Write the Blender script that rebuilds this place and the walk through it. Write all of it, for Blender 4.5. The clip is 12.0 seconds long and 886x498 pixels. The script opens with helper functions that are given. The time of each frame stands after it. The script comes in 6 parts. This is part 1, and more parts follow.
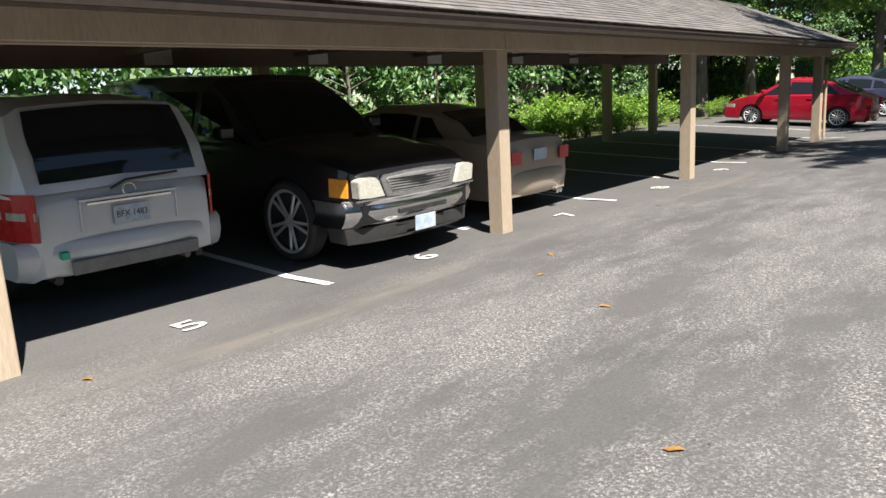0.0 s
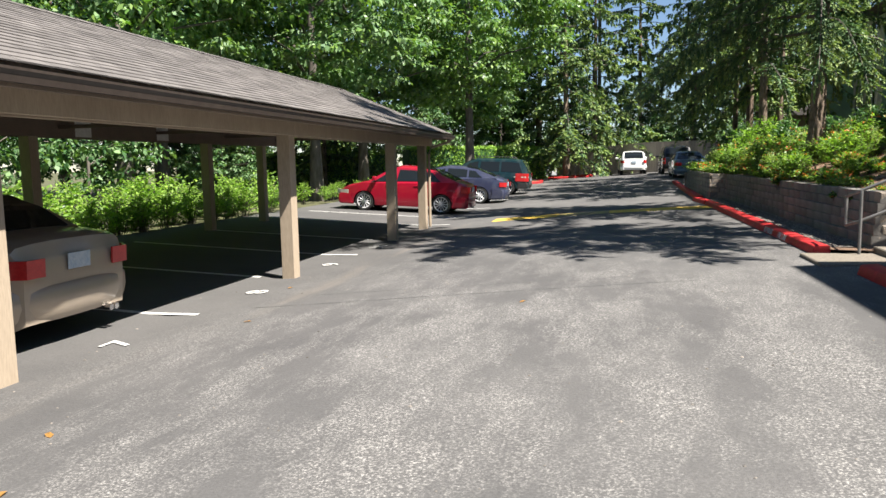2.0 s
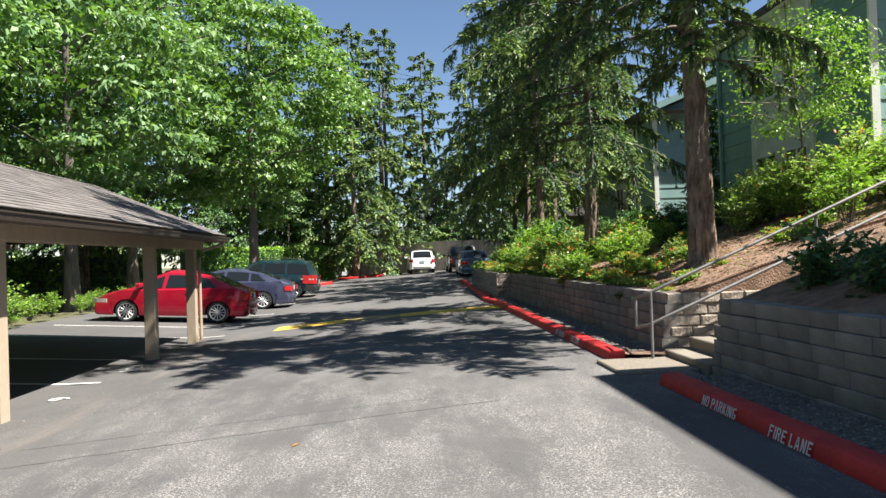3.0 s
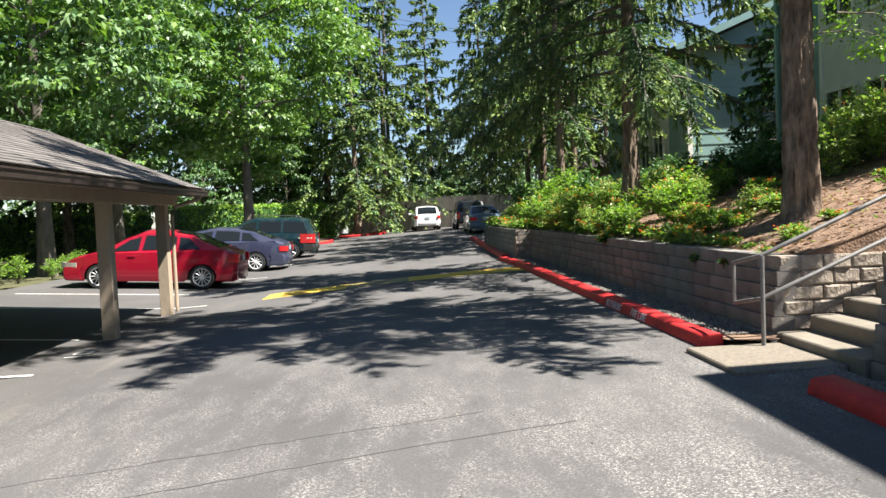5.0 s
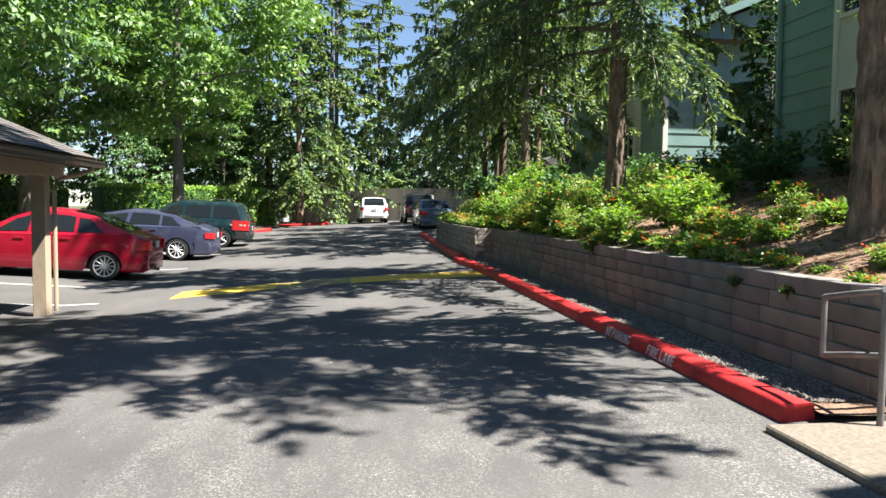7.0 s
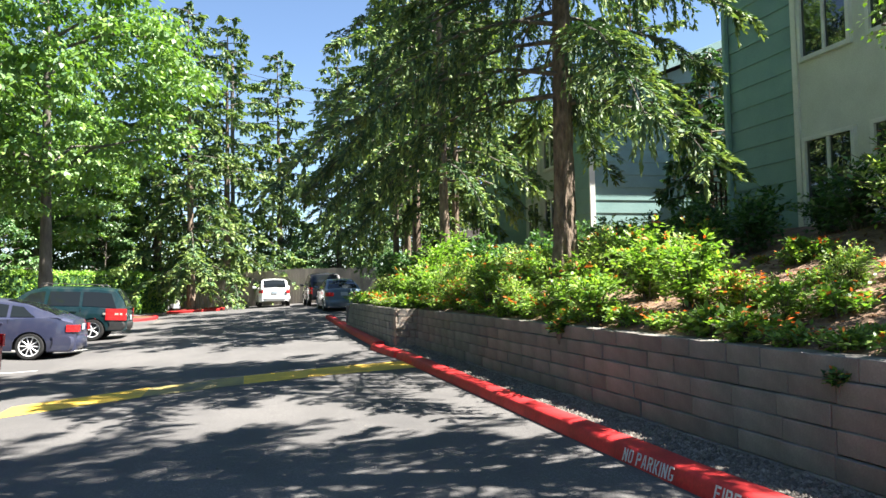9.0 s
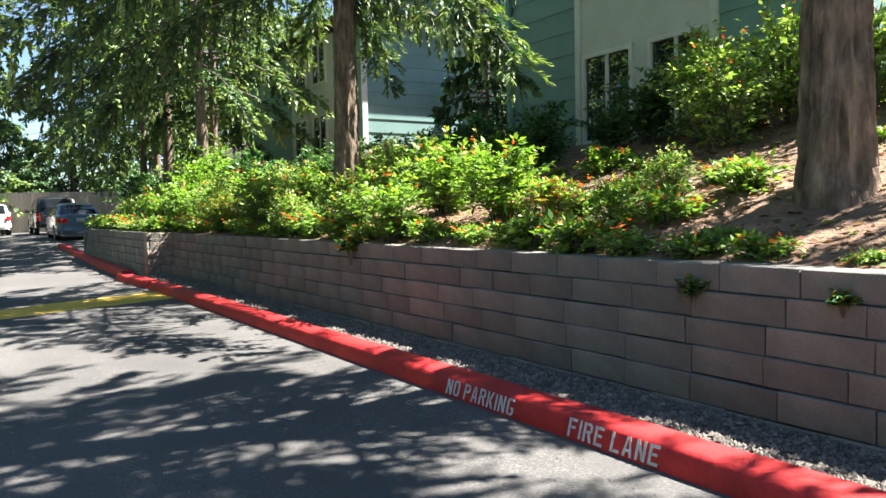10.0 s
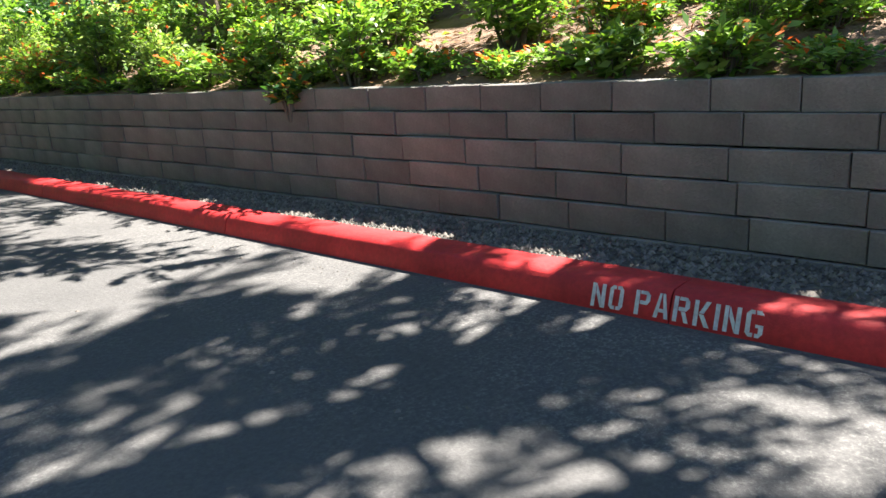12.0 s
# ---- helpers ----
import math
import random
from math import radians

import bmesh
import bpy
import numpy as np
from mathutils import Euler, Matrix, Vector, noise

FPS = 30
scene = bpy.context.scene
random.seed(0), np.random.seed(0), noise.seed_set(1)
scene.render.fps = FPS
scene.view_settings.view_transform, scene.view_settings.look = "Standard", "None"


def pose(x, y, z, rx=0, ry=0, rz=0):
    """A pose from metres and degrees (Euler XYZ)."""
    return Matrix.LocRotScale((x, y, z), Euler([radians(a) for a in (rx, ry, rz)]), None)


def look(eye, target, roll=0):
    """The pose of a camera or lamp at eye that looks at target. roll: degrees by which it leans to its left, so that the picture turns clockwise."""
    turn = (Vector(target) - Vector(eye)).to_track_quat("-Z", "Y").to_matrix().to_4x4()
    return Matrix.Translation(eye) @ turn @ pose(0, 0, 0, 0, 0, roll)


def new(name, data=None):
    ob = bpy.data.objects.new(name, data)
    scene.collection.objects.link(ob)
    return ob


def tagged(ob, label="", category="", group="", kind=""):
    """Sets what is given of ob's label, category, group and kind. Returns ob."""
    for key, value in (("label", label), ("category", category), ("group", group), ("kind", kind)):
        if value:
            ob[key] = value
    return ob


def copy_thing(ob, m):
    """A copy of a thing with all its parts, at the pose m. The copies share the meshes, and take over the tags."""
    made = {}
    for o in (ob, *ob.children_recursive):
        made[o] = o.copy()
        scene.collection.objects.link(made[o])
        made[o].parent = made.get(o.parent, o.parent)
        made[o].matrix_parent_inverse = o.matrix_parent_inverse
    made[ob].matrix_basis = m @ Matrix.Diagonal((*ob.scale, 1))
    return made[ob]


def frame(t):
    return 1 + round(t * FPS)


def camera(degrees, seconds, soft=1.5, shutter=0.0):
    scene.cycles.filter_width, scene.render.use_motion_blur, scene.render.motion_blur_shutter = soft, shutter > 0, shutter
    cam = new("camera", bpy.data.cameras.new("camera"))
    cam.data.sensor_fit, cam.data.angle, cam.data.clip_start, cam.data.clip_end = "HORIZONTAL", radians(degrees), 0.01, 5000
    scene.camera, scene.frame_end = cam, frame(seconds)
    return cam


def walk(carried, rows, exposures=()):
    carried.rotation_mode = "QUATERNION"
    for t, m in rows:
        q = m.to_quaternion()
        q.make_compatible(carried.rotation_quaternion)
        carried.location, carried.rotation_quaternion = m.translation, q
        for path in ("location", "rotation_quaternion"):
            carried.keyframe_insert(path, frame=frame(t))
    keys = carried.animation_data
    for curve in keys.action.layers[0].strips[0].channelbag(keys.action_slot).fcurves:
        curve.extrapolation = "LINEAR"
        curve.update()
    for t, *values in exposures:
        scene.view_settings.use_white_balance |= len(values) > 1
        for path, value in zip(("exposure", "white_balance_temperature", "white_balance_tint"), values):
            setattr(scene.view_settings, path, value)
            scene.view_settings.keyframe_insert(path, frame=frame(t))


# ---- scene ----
cam = camera(61.7, 12.0)
PATH = [
    (0, (0.54, 1.083, 1.436), (-0.744, 2.562, 1.031), -3.0),
    (0.3, (0.434, 1.313, 1.417), (-0.856, 2.776, 0.967), -1.7),
    (0.5, (0.364, 1.467, 1.404), (-0.992, 2.865, 0.952), -0.9),
    (1, (0.225, 2.087, 1.458), (-0.819, 3.768, 1.169), -1.1),
    (1.2, (0.16, 2.395, 1.459), (-0.678, 4.192, 1.211), -1.3),
    (1.5, (0.07, 2.864, 1.458), (-0.545, 4.754, 1.229), -1.6),
    (1.9, (0.007, 3.31, 1.45), (-0.466, 5.239, 1.22), -1.1),
    (2, (-0.001, 3.401, 1.455), (-0.438, 5.339, 1.226), -1.1),
    (2.5, (0.008, 4.083, 1.501), (-0.158, 6.073, 1.392), -0.8),
    (3, (0.038, 4.778, 1.537), (0.156, 6.774, 1.559), -1.9),
    (3.5, (0.012, 5.418, 1.54), (0.174, 7.411, 1.527), -1.4),
    (3.7, (0.019, 5.655, 1.539), (0.173, 7.648, 1.503), -1.5),
    (5.3, (-0.113, 7.798, 1.511), (-0.01, 9.793, 1.408), -2.4),
    (5.5, (-0.092, 8.083, 1.522), (0.014, 10.077, 1.414), -1.3),
    (6, (-0.076, 8.673, 1.524), (0.097, 10.662, 1.412), -1.3),
    (6.5, (-0.003, 9.295, 1.506), (0.259, 11.274, 1.381), -0.7),
    (7, (-0.068, 9.891, 1.493), (0.189, 11.871, 1.38), 0.5),
    (7.2, (-0.08, 10.143, 1.49), (0.171, 12.125, 1.389), -0.0),
    (8.8, (0.032, 12.292, 1.448), (0.546, 14.221, 1.576), -0.0),
    (9, (0.05, 12.545, 1.43), (0.563, 14.476, 1.531), -1.1),
    (9.5, (0.122, 13.089, 1.322), (0.812, 14.966, 1.354), -2.2),
    (10, (0.214, 13.719, 1.271), (1.307, 15.391, 1.167), -1.2),
    (10.5, (0.311, 14.327, 1.215), (1.765, 15.669, 0.921), -2.7),
    (11, (0.37, 14.949, 1.199), (1.91, 16.175, 0.846), -3.3),
    (11.5, (0.314, 15.498, 1.14), (1.865, 16.677, 0.689), -3.6),
    (12, (0.277, 16.052, 1.116), (1.701, 17.366, 0.619), -3.4),
]
walk(cam, [(t, look(eye, target, roll)) for t, eye, target, roll in PATH], [(0, 1.38), (2.5, 1.52), (5.5, 1.72), (7, 1.88), (9, 2.3), (10.5, 2.4), (12, 2.55)])

# ---- world and sun ----
SUN_DIR = Vector((0.60, -0.25, 1.0)).normalized()      # towards the sun
world = bpy.data.worlds.new("sky")
scene.world = world
world.use_nodes = True
wn, wl = world.node_tree.nodes, world.node_tree.links
sky = wn.new("ShaderNodeTexSky")
sky.sky_type, sky.sun_disc = "NISHITA", False
sky.sun_elevation = math.asin(SUN_DIR.z)
sky.sun_rotation = math.atan2(SUN_DIR.x, SUN_DIR.y)
sky.altitude, sky.air_density, sky.dust_density, sky.ozone_density = 100, 0.85, 0.0, 2.2
wl.new(sky.outputs[0], wn["Background"].inputs[0])
wn["Background"].inputs[1].default_value = 0.05
sun = new("sun", bpy.data.lights.new("sun", "SUN"))
sun.data.energy, sun.data.angle, sun.data.color = 5.0, radians(0.53), (1.0, 0.95, 0.87)
sun.matrix_world = look(SUN_DIR * 60, (0, 0, 0))

# ---- helpers for meshes ----
R = random.Random(7)


def H(x, y):
    """Height of the paved lot: a shallow valley in front of the carport, rising far ahead."""
    if x > -4.9:
        z = -0.211 + 0.0452 * (x + 4.9)
    elif x > -9.4:
        z = -0.211 + 0.055 * (-4.9 - x)
    else:
        z = 0.036
    t = min(max((y - 28) / 30, 0), 1)
    return z + 0.36 * t * t * (3 - 2 * t)


def mesh_of(name, bm):
    me = bpy.data.meshes.new(name)
    bm.to_mesh(me)
    bm.free()
    return me


def smooth(me, angle=40):
    me.shade_smooth()
    me.set_sharp_from_angle(angle=radians(angle))
    return me


def part(name, bm, material, parent=None, label="", soft=0):
    me = mesh_of(name, bm)
    for m in (material if isinstance(material, (list, tuple)) else [material]):
        me.materials.append(m)
    if soft:
        smooth(me, soft)
    ob = new(name, me)
    if parent is not None:
        ob.parent = parent
    return tagged(ob, label)


def raw(name, verts, faces, material, parent=None, label="", soft=0):
    me = bpy.data.meshes.new(name)
    me.from_pydata(verts, [], faces)
    for m in (material if isinstance(material, (list, tuple)) else [material]):
        me.materials.append(m)
    if soft:
        smooth(me, soft)
    ob = new(name, me)
    if parent is not None:
        ob.parent = parent
    return tagged(ob, label)


def thing(name, label, category, group="", kind="", at=(0, 0, 0), turn=0):
    ob = new(name)
    ob.empty_display_size = 0.2
    ob.matrix_world = pose(*at, 0, 0, turn)
    return tagged(ob, label, category, group, kind)


def box(bm, x0, y0, z0, x1, y1, z1, bevel=0.0, m=None):
    vs = [bm.verts.new(p) for p in ((x0, y0, z0), (x1, y0, z0), (x1, y1, z0), (x0, y1, z0), (x0, y0, z1), (x1, y0, z1), (x1, y1, z1), (x0, y1, z1))]
    fs = [bm.faces.new([vs[i] for i in f]) for f in ((3, 2, 1, 0), (4, 5, 6, 7), (0, 1, 5, 4), (1, 2, 6, 5), (2, 3, 7, 6), (3, 0, 4, 7))]
    if bevel:
        es = list({e for f in fs for e in f.edges})
        r = bmesh.ops.bevel(bm, geom=es, offset=bevel, segments=1, affect="EDGES")
        vs = list({v for f in r["faces"] for v in f.verts} | {v for v in vs if v.is_valid})
    if m is not None:
        bmesh.ops.transform(bm, matrix=m, verts=[v for v in vs if v.is_valid])
    return vs


def boxed(*a, **k):
    bm = bmesh.new()
    box(bm, *a, **k)
    return bm


def tube(bm, points, radius, n=8, caps=True):
    """A round bar along points; radius is a number or one per point."""
    pts = [Vector(p) for p in points]
    rs = radius if isinstance(radius, (list, tuple)) else [radius] * len(pts)
    rings = []
    up = Vector((0, 0, 1))
    for i, p in enumerate(pts):
        d = (pts[min(i + 1, len(pts) - 1)] - pts[max(i - 1, 0)]).normalized()
        a = d.cross(up if abs(d.z) < 0.95 else Vector((1, 0, 0))).normalized()
        b = d.cross(a)
        rings.append([bm.verts.new(p + (a * math.cos(k * 2 * math.pi / n) + b * math.sin(k * 2 * math.pi / n)) * rs[i]) for k in range(n)])
    for r0, r1 in zip(rings, rings[1:]):
        for k in range(n):
            bm.faces.new((r0[k], r0[(k + 1) % n], r1[(k + 1) % n], r1[k]))
    if caps:
        bm.faces.new(rings[0][::-1])
        bm.faces.new(rings[-1])


# ---- materials ----
def mat(name):
    m = bpy.data.materials.new(name)
    m.use_nodes = True
    return m, m.node_tree.nodes, m.node_tree.links, m.node_tree.nodes["Principled BSDF"]


def noise_tex(n, l, scale, detail=4, rough=0.6, coords="Object", stretch=None):
    tc = n.new("ShaderNodeTexCoord")
    t = n.new("ShaderNodeTexNoise")
    t.inputs["Scale"].default_value, t.inputs["Detail"].default_value, t.inputs["Roughness"].default_value = scale, detail, rough
    if stretch:
        mp = n.new("ShaderNodeMapping")
        mp.inputs["Scale"].default_value = stretch
        l.new(tc.outputs[coords], mp.inputs[0])
        l.new(mp.outputs[0], t.inputs["Vector"])
    else:
        l.new(tc.outputs[coords], t.inputs["Vector"])
    return t.outputs[0]


def ramp(n, l, fac, stops):
    r = n.new("ShaderNodeValToRGB")
    el = r.color_ramp.elements
    while len(el) < len(stops):
        el.new(0.5)
    for e, (p, c) in zip(el, stops):
        e.position, e.color = p, (*c, 1)
    l.new(fac, r.inputs[0])
    return r.outputs[0]


def mix(n, l, fac, a, b, mode="MIX"):
    m = n.new("ShaderNodeMix")
    m.data_type, m.blend_type = "RGBA", mode
    for sock, v in ((m.inputs[0], fac), (m.inputs[6], a), (m.inputs[7], b)):
        if isinstance(v, (int, float)):
            sock.default_value = v
        elif isinstance(v, tuple):
            sock.default_value = (*v, 1)
        else:
            l.new(v, sock)
    return m.outputs[2]


def bump(n, l, bsdf, height, strength, distance):
    b = n.new("ShaderNodeBump")
    b.inputs["Strength"].default_value, b.inputs["Distance"].default_value = strength, distance
    l.new(height, b.inputs["Height"])
    l.new(b.outputs[0], bsdf.inputs["Normal"])


def surface(name, c0, c1, scale=6, rough=0.8, metal=0.0, bump_scale=60, bump_d=0.004, vary=0.0, stretch=None, spec=0.5, island=False):
    """Two tones by a coarse noise, fine grain by a second one, relief, and a tone of its own per object."""
    m, n, l, b = mat(name)
    big = noise_tex(n, l, scale, 5, stretch=stretch)
    fine = noise_tex(n, l, bump_scale, 3, stretch=stretch)
    col = ramp(n, l, big, [(0.3, c0), (0.7, c1)])
    grain = ramp(n, l, fine, [(0.25, (0.72,) * 3), (0.75, (1.18,) * 3)])
    col = mix(n, l, 0.6, col, grain, "MULTIPLY")
    if vary:
        g = n.new("ShaderNodeNewGeometry") if island else n.new("ShaderNodeObjectInfo")
        rnd = g.outputs["Random Per Island"] if island else g.outputs["Random"]
        col = mix(n, l, 1.0, col, ramp(n, l, rnd, [(0, (1 - vary,) * 3), (1, (1 + vary,) * 3)]), "MULTIPLY")
    l.new(col, b.inputs["Base Color"])
    b.inputs["Roughness"].default_value, b.inputs["Metallic"].default_value = rough, metal
    b.inputs["Specular IOR Level"].default_value = spec
    if bump_d:
        bump(n, l, b, fine, 0.6, bump_d)
    return m


def asphalt_material():
    m, n, l, b = mat("asphalt")
    big = noise_tex(n, l, 0.22, 6, 0.65)
    patches = noise_tex(n, l, 0.8, 7, 0.72, stretch=(1.3, 0.45, 1))
    stone = noise_tex(n, l, 55, 3, 0.75)
    speck = n.new("ShaderNodeTexVoronoi")
    speck.inputs["Scale"].default_value = 110
    tc = n.new("ShaderNodeTexCoord")
    l.new(tc.outputs["Object"], speck.inputs["Vector"])
    # the driven lane is worn pale, the bays and the far stretch stay darker
    sep = n.new("ShaderNodeSeparateXYZ")
    l.new(tc.outputs["Object"], sep.inputs[0])
    mr = n.new("ShaderNodeMapRange")
    for k, v in (("From Min", -5.2), ("From Max", -2.6)):
        mr.inputs[k].default_value = v
    mr.interpolation_type = "SMOOTHSTEP"
    l.new(sep.outputs[0], mr.inputs["Value"])
    worn = ramp(n, l, patches, [(0.43, (0, 0, 0)), (0.58, (1, 1, 1))])
    worn = mix(n, l, 1.0, worn, mr.outputs[0], "MULTIPLY")
    my = n.new("ShaderNodeMapRange")
    for k, v in (("From Min", 10.5), ("From Max", 19.0), ("To Min", 1.0), ("To Max", 0.25)):
        my.inputs[k].default_value = v
    my.interpolation_type = "SMOOTHSTEP"
    l.new(sep.outputs[1], my.inputs["Value"])
    worn = mix(n, l, 1.0, worn, my.outputs[0], "MULTIPLY")
    base = ramp(n, l, big, [(0.3, (0.074, 0.072, 0.072)), (0.7, (0.124, 0.119, 0.116))])
    pale = mix(n, l, ramp(n, l, speck.outputs["Color"], [(0.35, (0, 0, 0)), (0.75, (1, 1, 1))]), (0.125, 0.12, 0.116), (0.36, 0.345, 0.325))
    wf = mix(n, l, 1.0, worn, ramp(n, l, stone, [(0.42, (0, 0, 0)), (0.62, (1, 1, 1))]), "MULTIPLY")
    col = mix(n, l, wf, base, pale)
    col = mix(n, l, 0.55, col, ramp(n, l, stone, [(0.3, (0.66,) * 3), (0.7, (1.28,) * 3)]), "MULTIPLY")
    # rusty dirt that the rain leaves along the valley
    streak = noise_tex(n, l, 0.7, 5, 0.7, stretch=(1.6, 0.25, 1))
    mv = n.new("ShaderNodeMath")
    mv.operation = "ADD"
    l.new(sep.outputs[0], mv.inputs[0])
    mv.inputs[1].default_value = 3.75
    ab = n.new("ShaderNodeMath")
    ab.operation = "ABSOLUTE"
    l.new(mv.outputs[0], ab.inputs[0])
    band = ramp(n, l, ab.outputs[0], [(0.0, (1, 1, 1)), (0.36, (0, 0, 0))])
    sf = mix(n, l, 1.0, band, ramp(n, l, streak, [(0.5, (0, 0, 0)), (0.72, (0.5,) * 3)]), "MULTIPLY")
    col = mix(n, l, sf, col, (0.235, 0.20, 0.165))
    l.new(col, b.inputs["Base Color"])
    b.inputs["Roughness"].default_value = 0.88
    b.inputs["Specular IOR Level"].default_value = 0.3
    bump(n, l, b, stone, 0.7, 0.006)
    return m


def leaf_material(name, c0, c1, through_col, vary=0.35, gloss=0.45, clear=0.3):
    m, n, l, b = mat(name)
    g = n.new("ShaderNodeNewGeometry")
    col = ramp(n, l, g.outputs["Random Per Island"], [(0, c0), (1, c1)])
    big = noise_tex(n, l, 0.6, 3)
    col = mix(n, l, 1.0, col, ramp(n, l, big, [(0.3, (1 - vary,) * 3), (0.7, (1 + vary,) * 3)]), "MULTIPLY")
    l.new(col, b.inputs["Base Color"])
    b.inputs["Roughness"].default_value = gloss
    b.inputs["Specular IOR Level"].default_value = 0.32
    tr = n.new("ShaderNodeBsdfTranslucent")
    l.new(mix(n, l, 1.0, col, through_col, "MULTIPLY"), tr.inputs[0])
    ms = n.new("ShaderNodeMixShader")
    ms.inputs[0].default_value = clear
    l.new(b.outputs[0], ms.inputs[1])
    l.new(tr.outputs[0], ms.inputs[2])
    l.new(ms.outputs[0], n["Material Output"].inputs[0])
    return m


def glass_material(name, tint, rough=0.02, spec=0.8, coat=0.6):
    m, n, l, b = mat(name)
    b.inputs["Base Color"].default_value = (*tint, 1)
    b.inputs["Roughness"].default_value = rough
    b.inputs["Specular IOR Level"].default_value = spec
    b.inputs["Coat Weight"].default_value = coat
    b.inputs["Coat Roughness"].default_value = 0.02
    return m


def paint_material(name, col, flake=0.0, dust=0.08):
    m, n, l, b = mat(name)
    dirt = noise_tex(n, l, 3, 6)
    c = mix(n, l, ramp(n, l, dirt, [(0.45, (0, 0, 0)), (0.8, (dust * 3,) * 3)]), col, (0.3, 0.28, 0.25))
    l.new(c, b.inputs["Base Color"])
    b.inputs["Metallic"].default_value = flake
    b.inputs["Roughness"].default_value = 0.42
    b.inputs["Specular IOR Level"].default_value = 0.25
    b.inputs["Coat Weight"].default_value = 0.7
    b.inputs["Coat Roughness"].default_value = 0.05
    return m


ASPHALT = asphalt_material()
PAINT_WHITE = surface("road_paint_white", (0.558, 0.549, 0.522), (0.720, 0.711, 0.684), 12, 0.8, bump_scale=80)
PAINT_YELLOW = surface("road_paint_yellow", (0.50, 0.34, 0.07), (0.88, 0.56, 0.06), 2.4, 0.8, bump_scale=60)
PAINT_YELLOW_OLD = surface("worn_yellow_paint", (0.13, 0.122, 0.11), (0.42, 0.33, 0.10), 2.2, 0.85, bump_scale=60)
KERB_RED = surface("kerb_red", (0.380, 0.015, 0.017), (0.589, 0.028, 0.030), 5, 0.6, bump_scale=40, vary=0.08)
BLOCK = surface("wall_block", (0.124, 0.115, 0.106), (0.248, 0.229, 0.210), 2.6, 0.92, bump_scale=70, bump_d=0.008, vary=0.16)
BLOCK_DARK = surface("wall_backing", (0.05, 0.045, 0.04), (0.08, 0.07, 0.06), 5, 0.95)
BLOCK_SPLIT = surface("wall_block_split", (0.225, 0.188, 0.150), (0.345, 0.292, 0.240), 6, 0.95, bump_scale=28, bump_d=0.03, vary=0.16)
CONCRETE = surface("concrete", (0.165, 0.143, 0.112), (0.247, 0.217, 0.176), 4, 0.9, bump_scale=120, bump_d=0.004)
GRAVEL = surface("gravel_bed", (0.085, 0.076, 0.068), (0.204, 0.183, 0.157), 30, 0.95, bump_scale=45, bump_d=0.03)
SOIL = surface("bark_mulch", (0.13, 0.08, 0.052), (0.33, 0.21, 0.14), 5, 0.95, bump_scale=34, bump_d=0.06)
EARTH = surface("forest_floor", (0.06, 0.06, 0.03), (0.12, 0.12, 0.05), 0.6, 0.95, bump_scale=14, bump_d=0.05)
TAN = surface("tan_timber_paint", (0.370, 0.292, 0.215), (0.430, 0.348, 0.258), 3, 0.7, bump_scale=70, stretch=(1, 1, 0.15), vary=0.04)
BROWN = surface("brown_soffit_paint", (0.176, 0.136, 0.104), (0.224, 0.172, 0.132), 3, 0.75)
GUTTER = surface("dark_gutter_metal", (0.035, 0.026, 0.022), (0.05, 0.038, 0.032), 8, 0.45, bump_d=0.001)
SHINGLE = surface("asphalt_shingle", (0.112, 0.101, 0.096), (0.182, 0.166, 0.157), 2.2, 0.95, bump_scale=140, bump_d=0.006, vary=0.2)
SHINGLE_STUFF = surface("asphalt_shingle_rest", (0.112, 0.101, 0.096), (0.182, 0.166, 0.157), 2.2, 0.95, bump_scale=140, bump_d=0.006, vary=0.2, island=True)
SIGN_WHITE = surface("sign_white", (0.74, 0.74, 0.72), (0.82, 0.82, 0.8), 5, 0.5, bump_d=0)
INK = surface("black_ink", (0.03, 0.03, 0.03), (0.045, 0.045, 0.045), 5, 0.6, bump_d=0)
STEEL = surface("galvanised_steel", (0.16, 0.155, 0.15), (0.26, 0.25, 0.24), 9, 0.55, 0.3, 60, 0.001)
BARK = surface("fir_bark", (0.06, 0.044, 0.033), (0.30, 0.225, 0.165), 11, 0.95, bump_scale=22, bump_d=0.05, stretch=(1, 1, 0.3))
BARK_GREY = surface("grey_bark", (0.07, 0.06, 0.05), (0.2, 0.175, 0.15), 7, 0.95, bump_scale=20, bump_d=0.03, stretch=(1, 1, 0.25))
SIDING = surface("green_lap_siding", (0.17, 0.30, 0.285), (0.21, 0.35, 0.335), 2, 0.6, bump_scale=60, vary=0.05)
TRIM_WHITE = surface("pale_trim_paint", (0.62, 0.64, 0.60), (0.74, 0.76, 0.72), 3, 0.6, bump_d=0.001)
PANEL_PALE = surface("pale_bay_panel", (0.55, 0.58, 0.53), (0.64, 0.67, 0.62), 2, 0.7, bump_d=0.001)
ROOF_DARK = surface("dark_roofing", (0.06, 0.055, 0.055), (0.11, 0.10, 0.10), 3, 0.95)
FENCE = surface("weathered_fence_board", (0.19, 0.165, 0.14), (0.29, 0.25, 0.215), 5, 0.9, stretch=(1, 1, 0.1), vary=0.15)
WINDOW = glass_material("dark_window_glass", (0.02, 0.024, 0.026))
NEEDLE = leaf_material("fir_needles", (0.036, 0.082, 0.042), (0.115, 0.19, 0.082), (0.9, 1.2, 0.45), 0.3, 0.5, clear=0.12)
NEEDLE_PALE = leaf_material("pale_fir_needles", (0.13, 0.205, 0.075), (0.29, 0.37, 0.125), (1.1, 1.2, 0.5), 0.3, 0.5, clear=0.25)
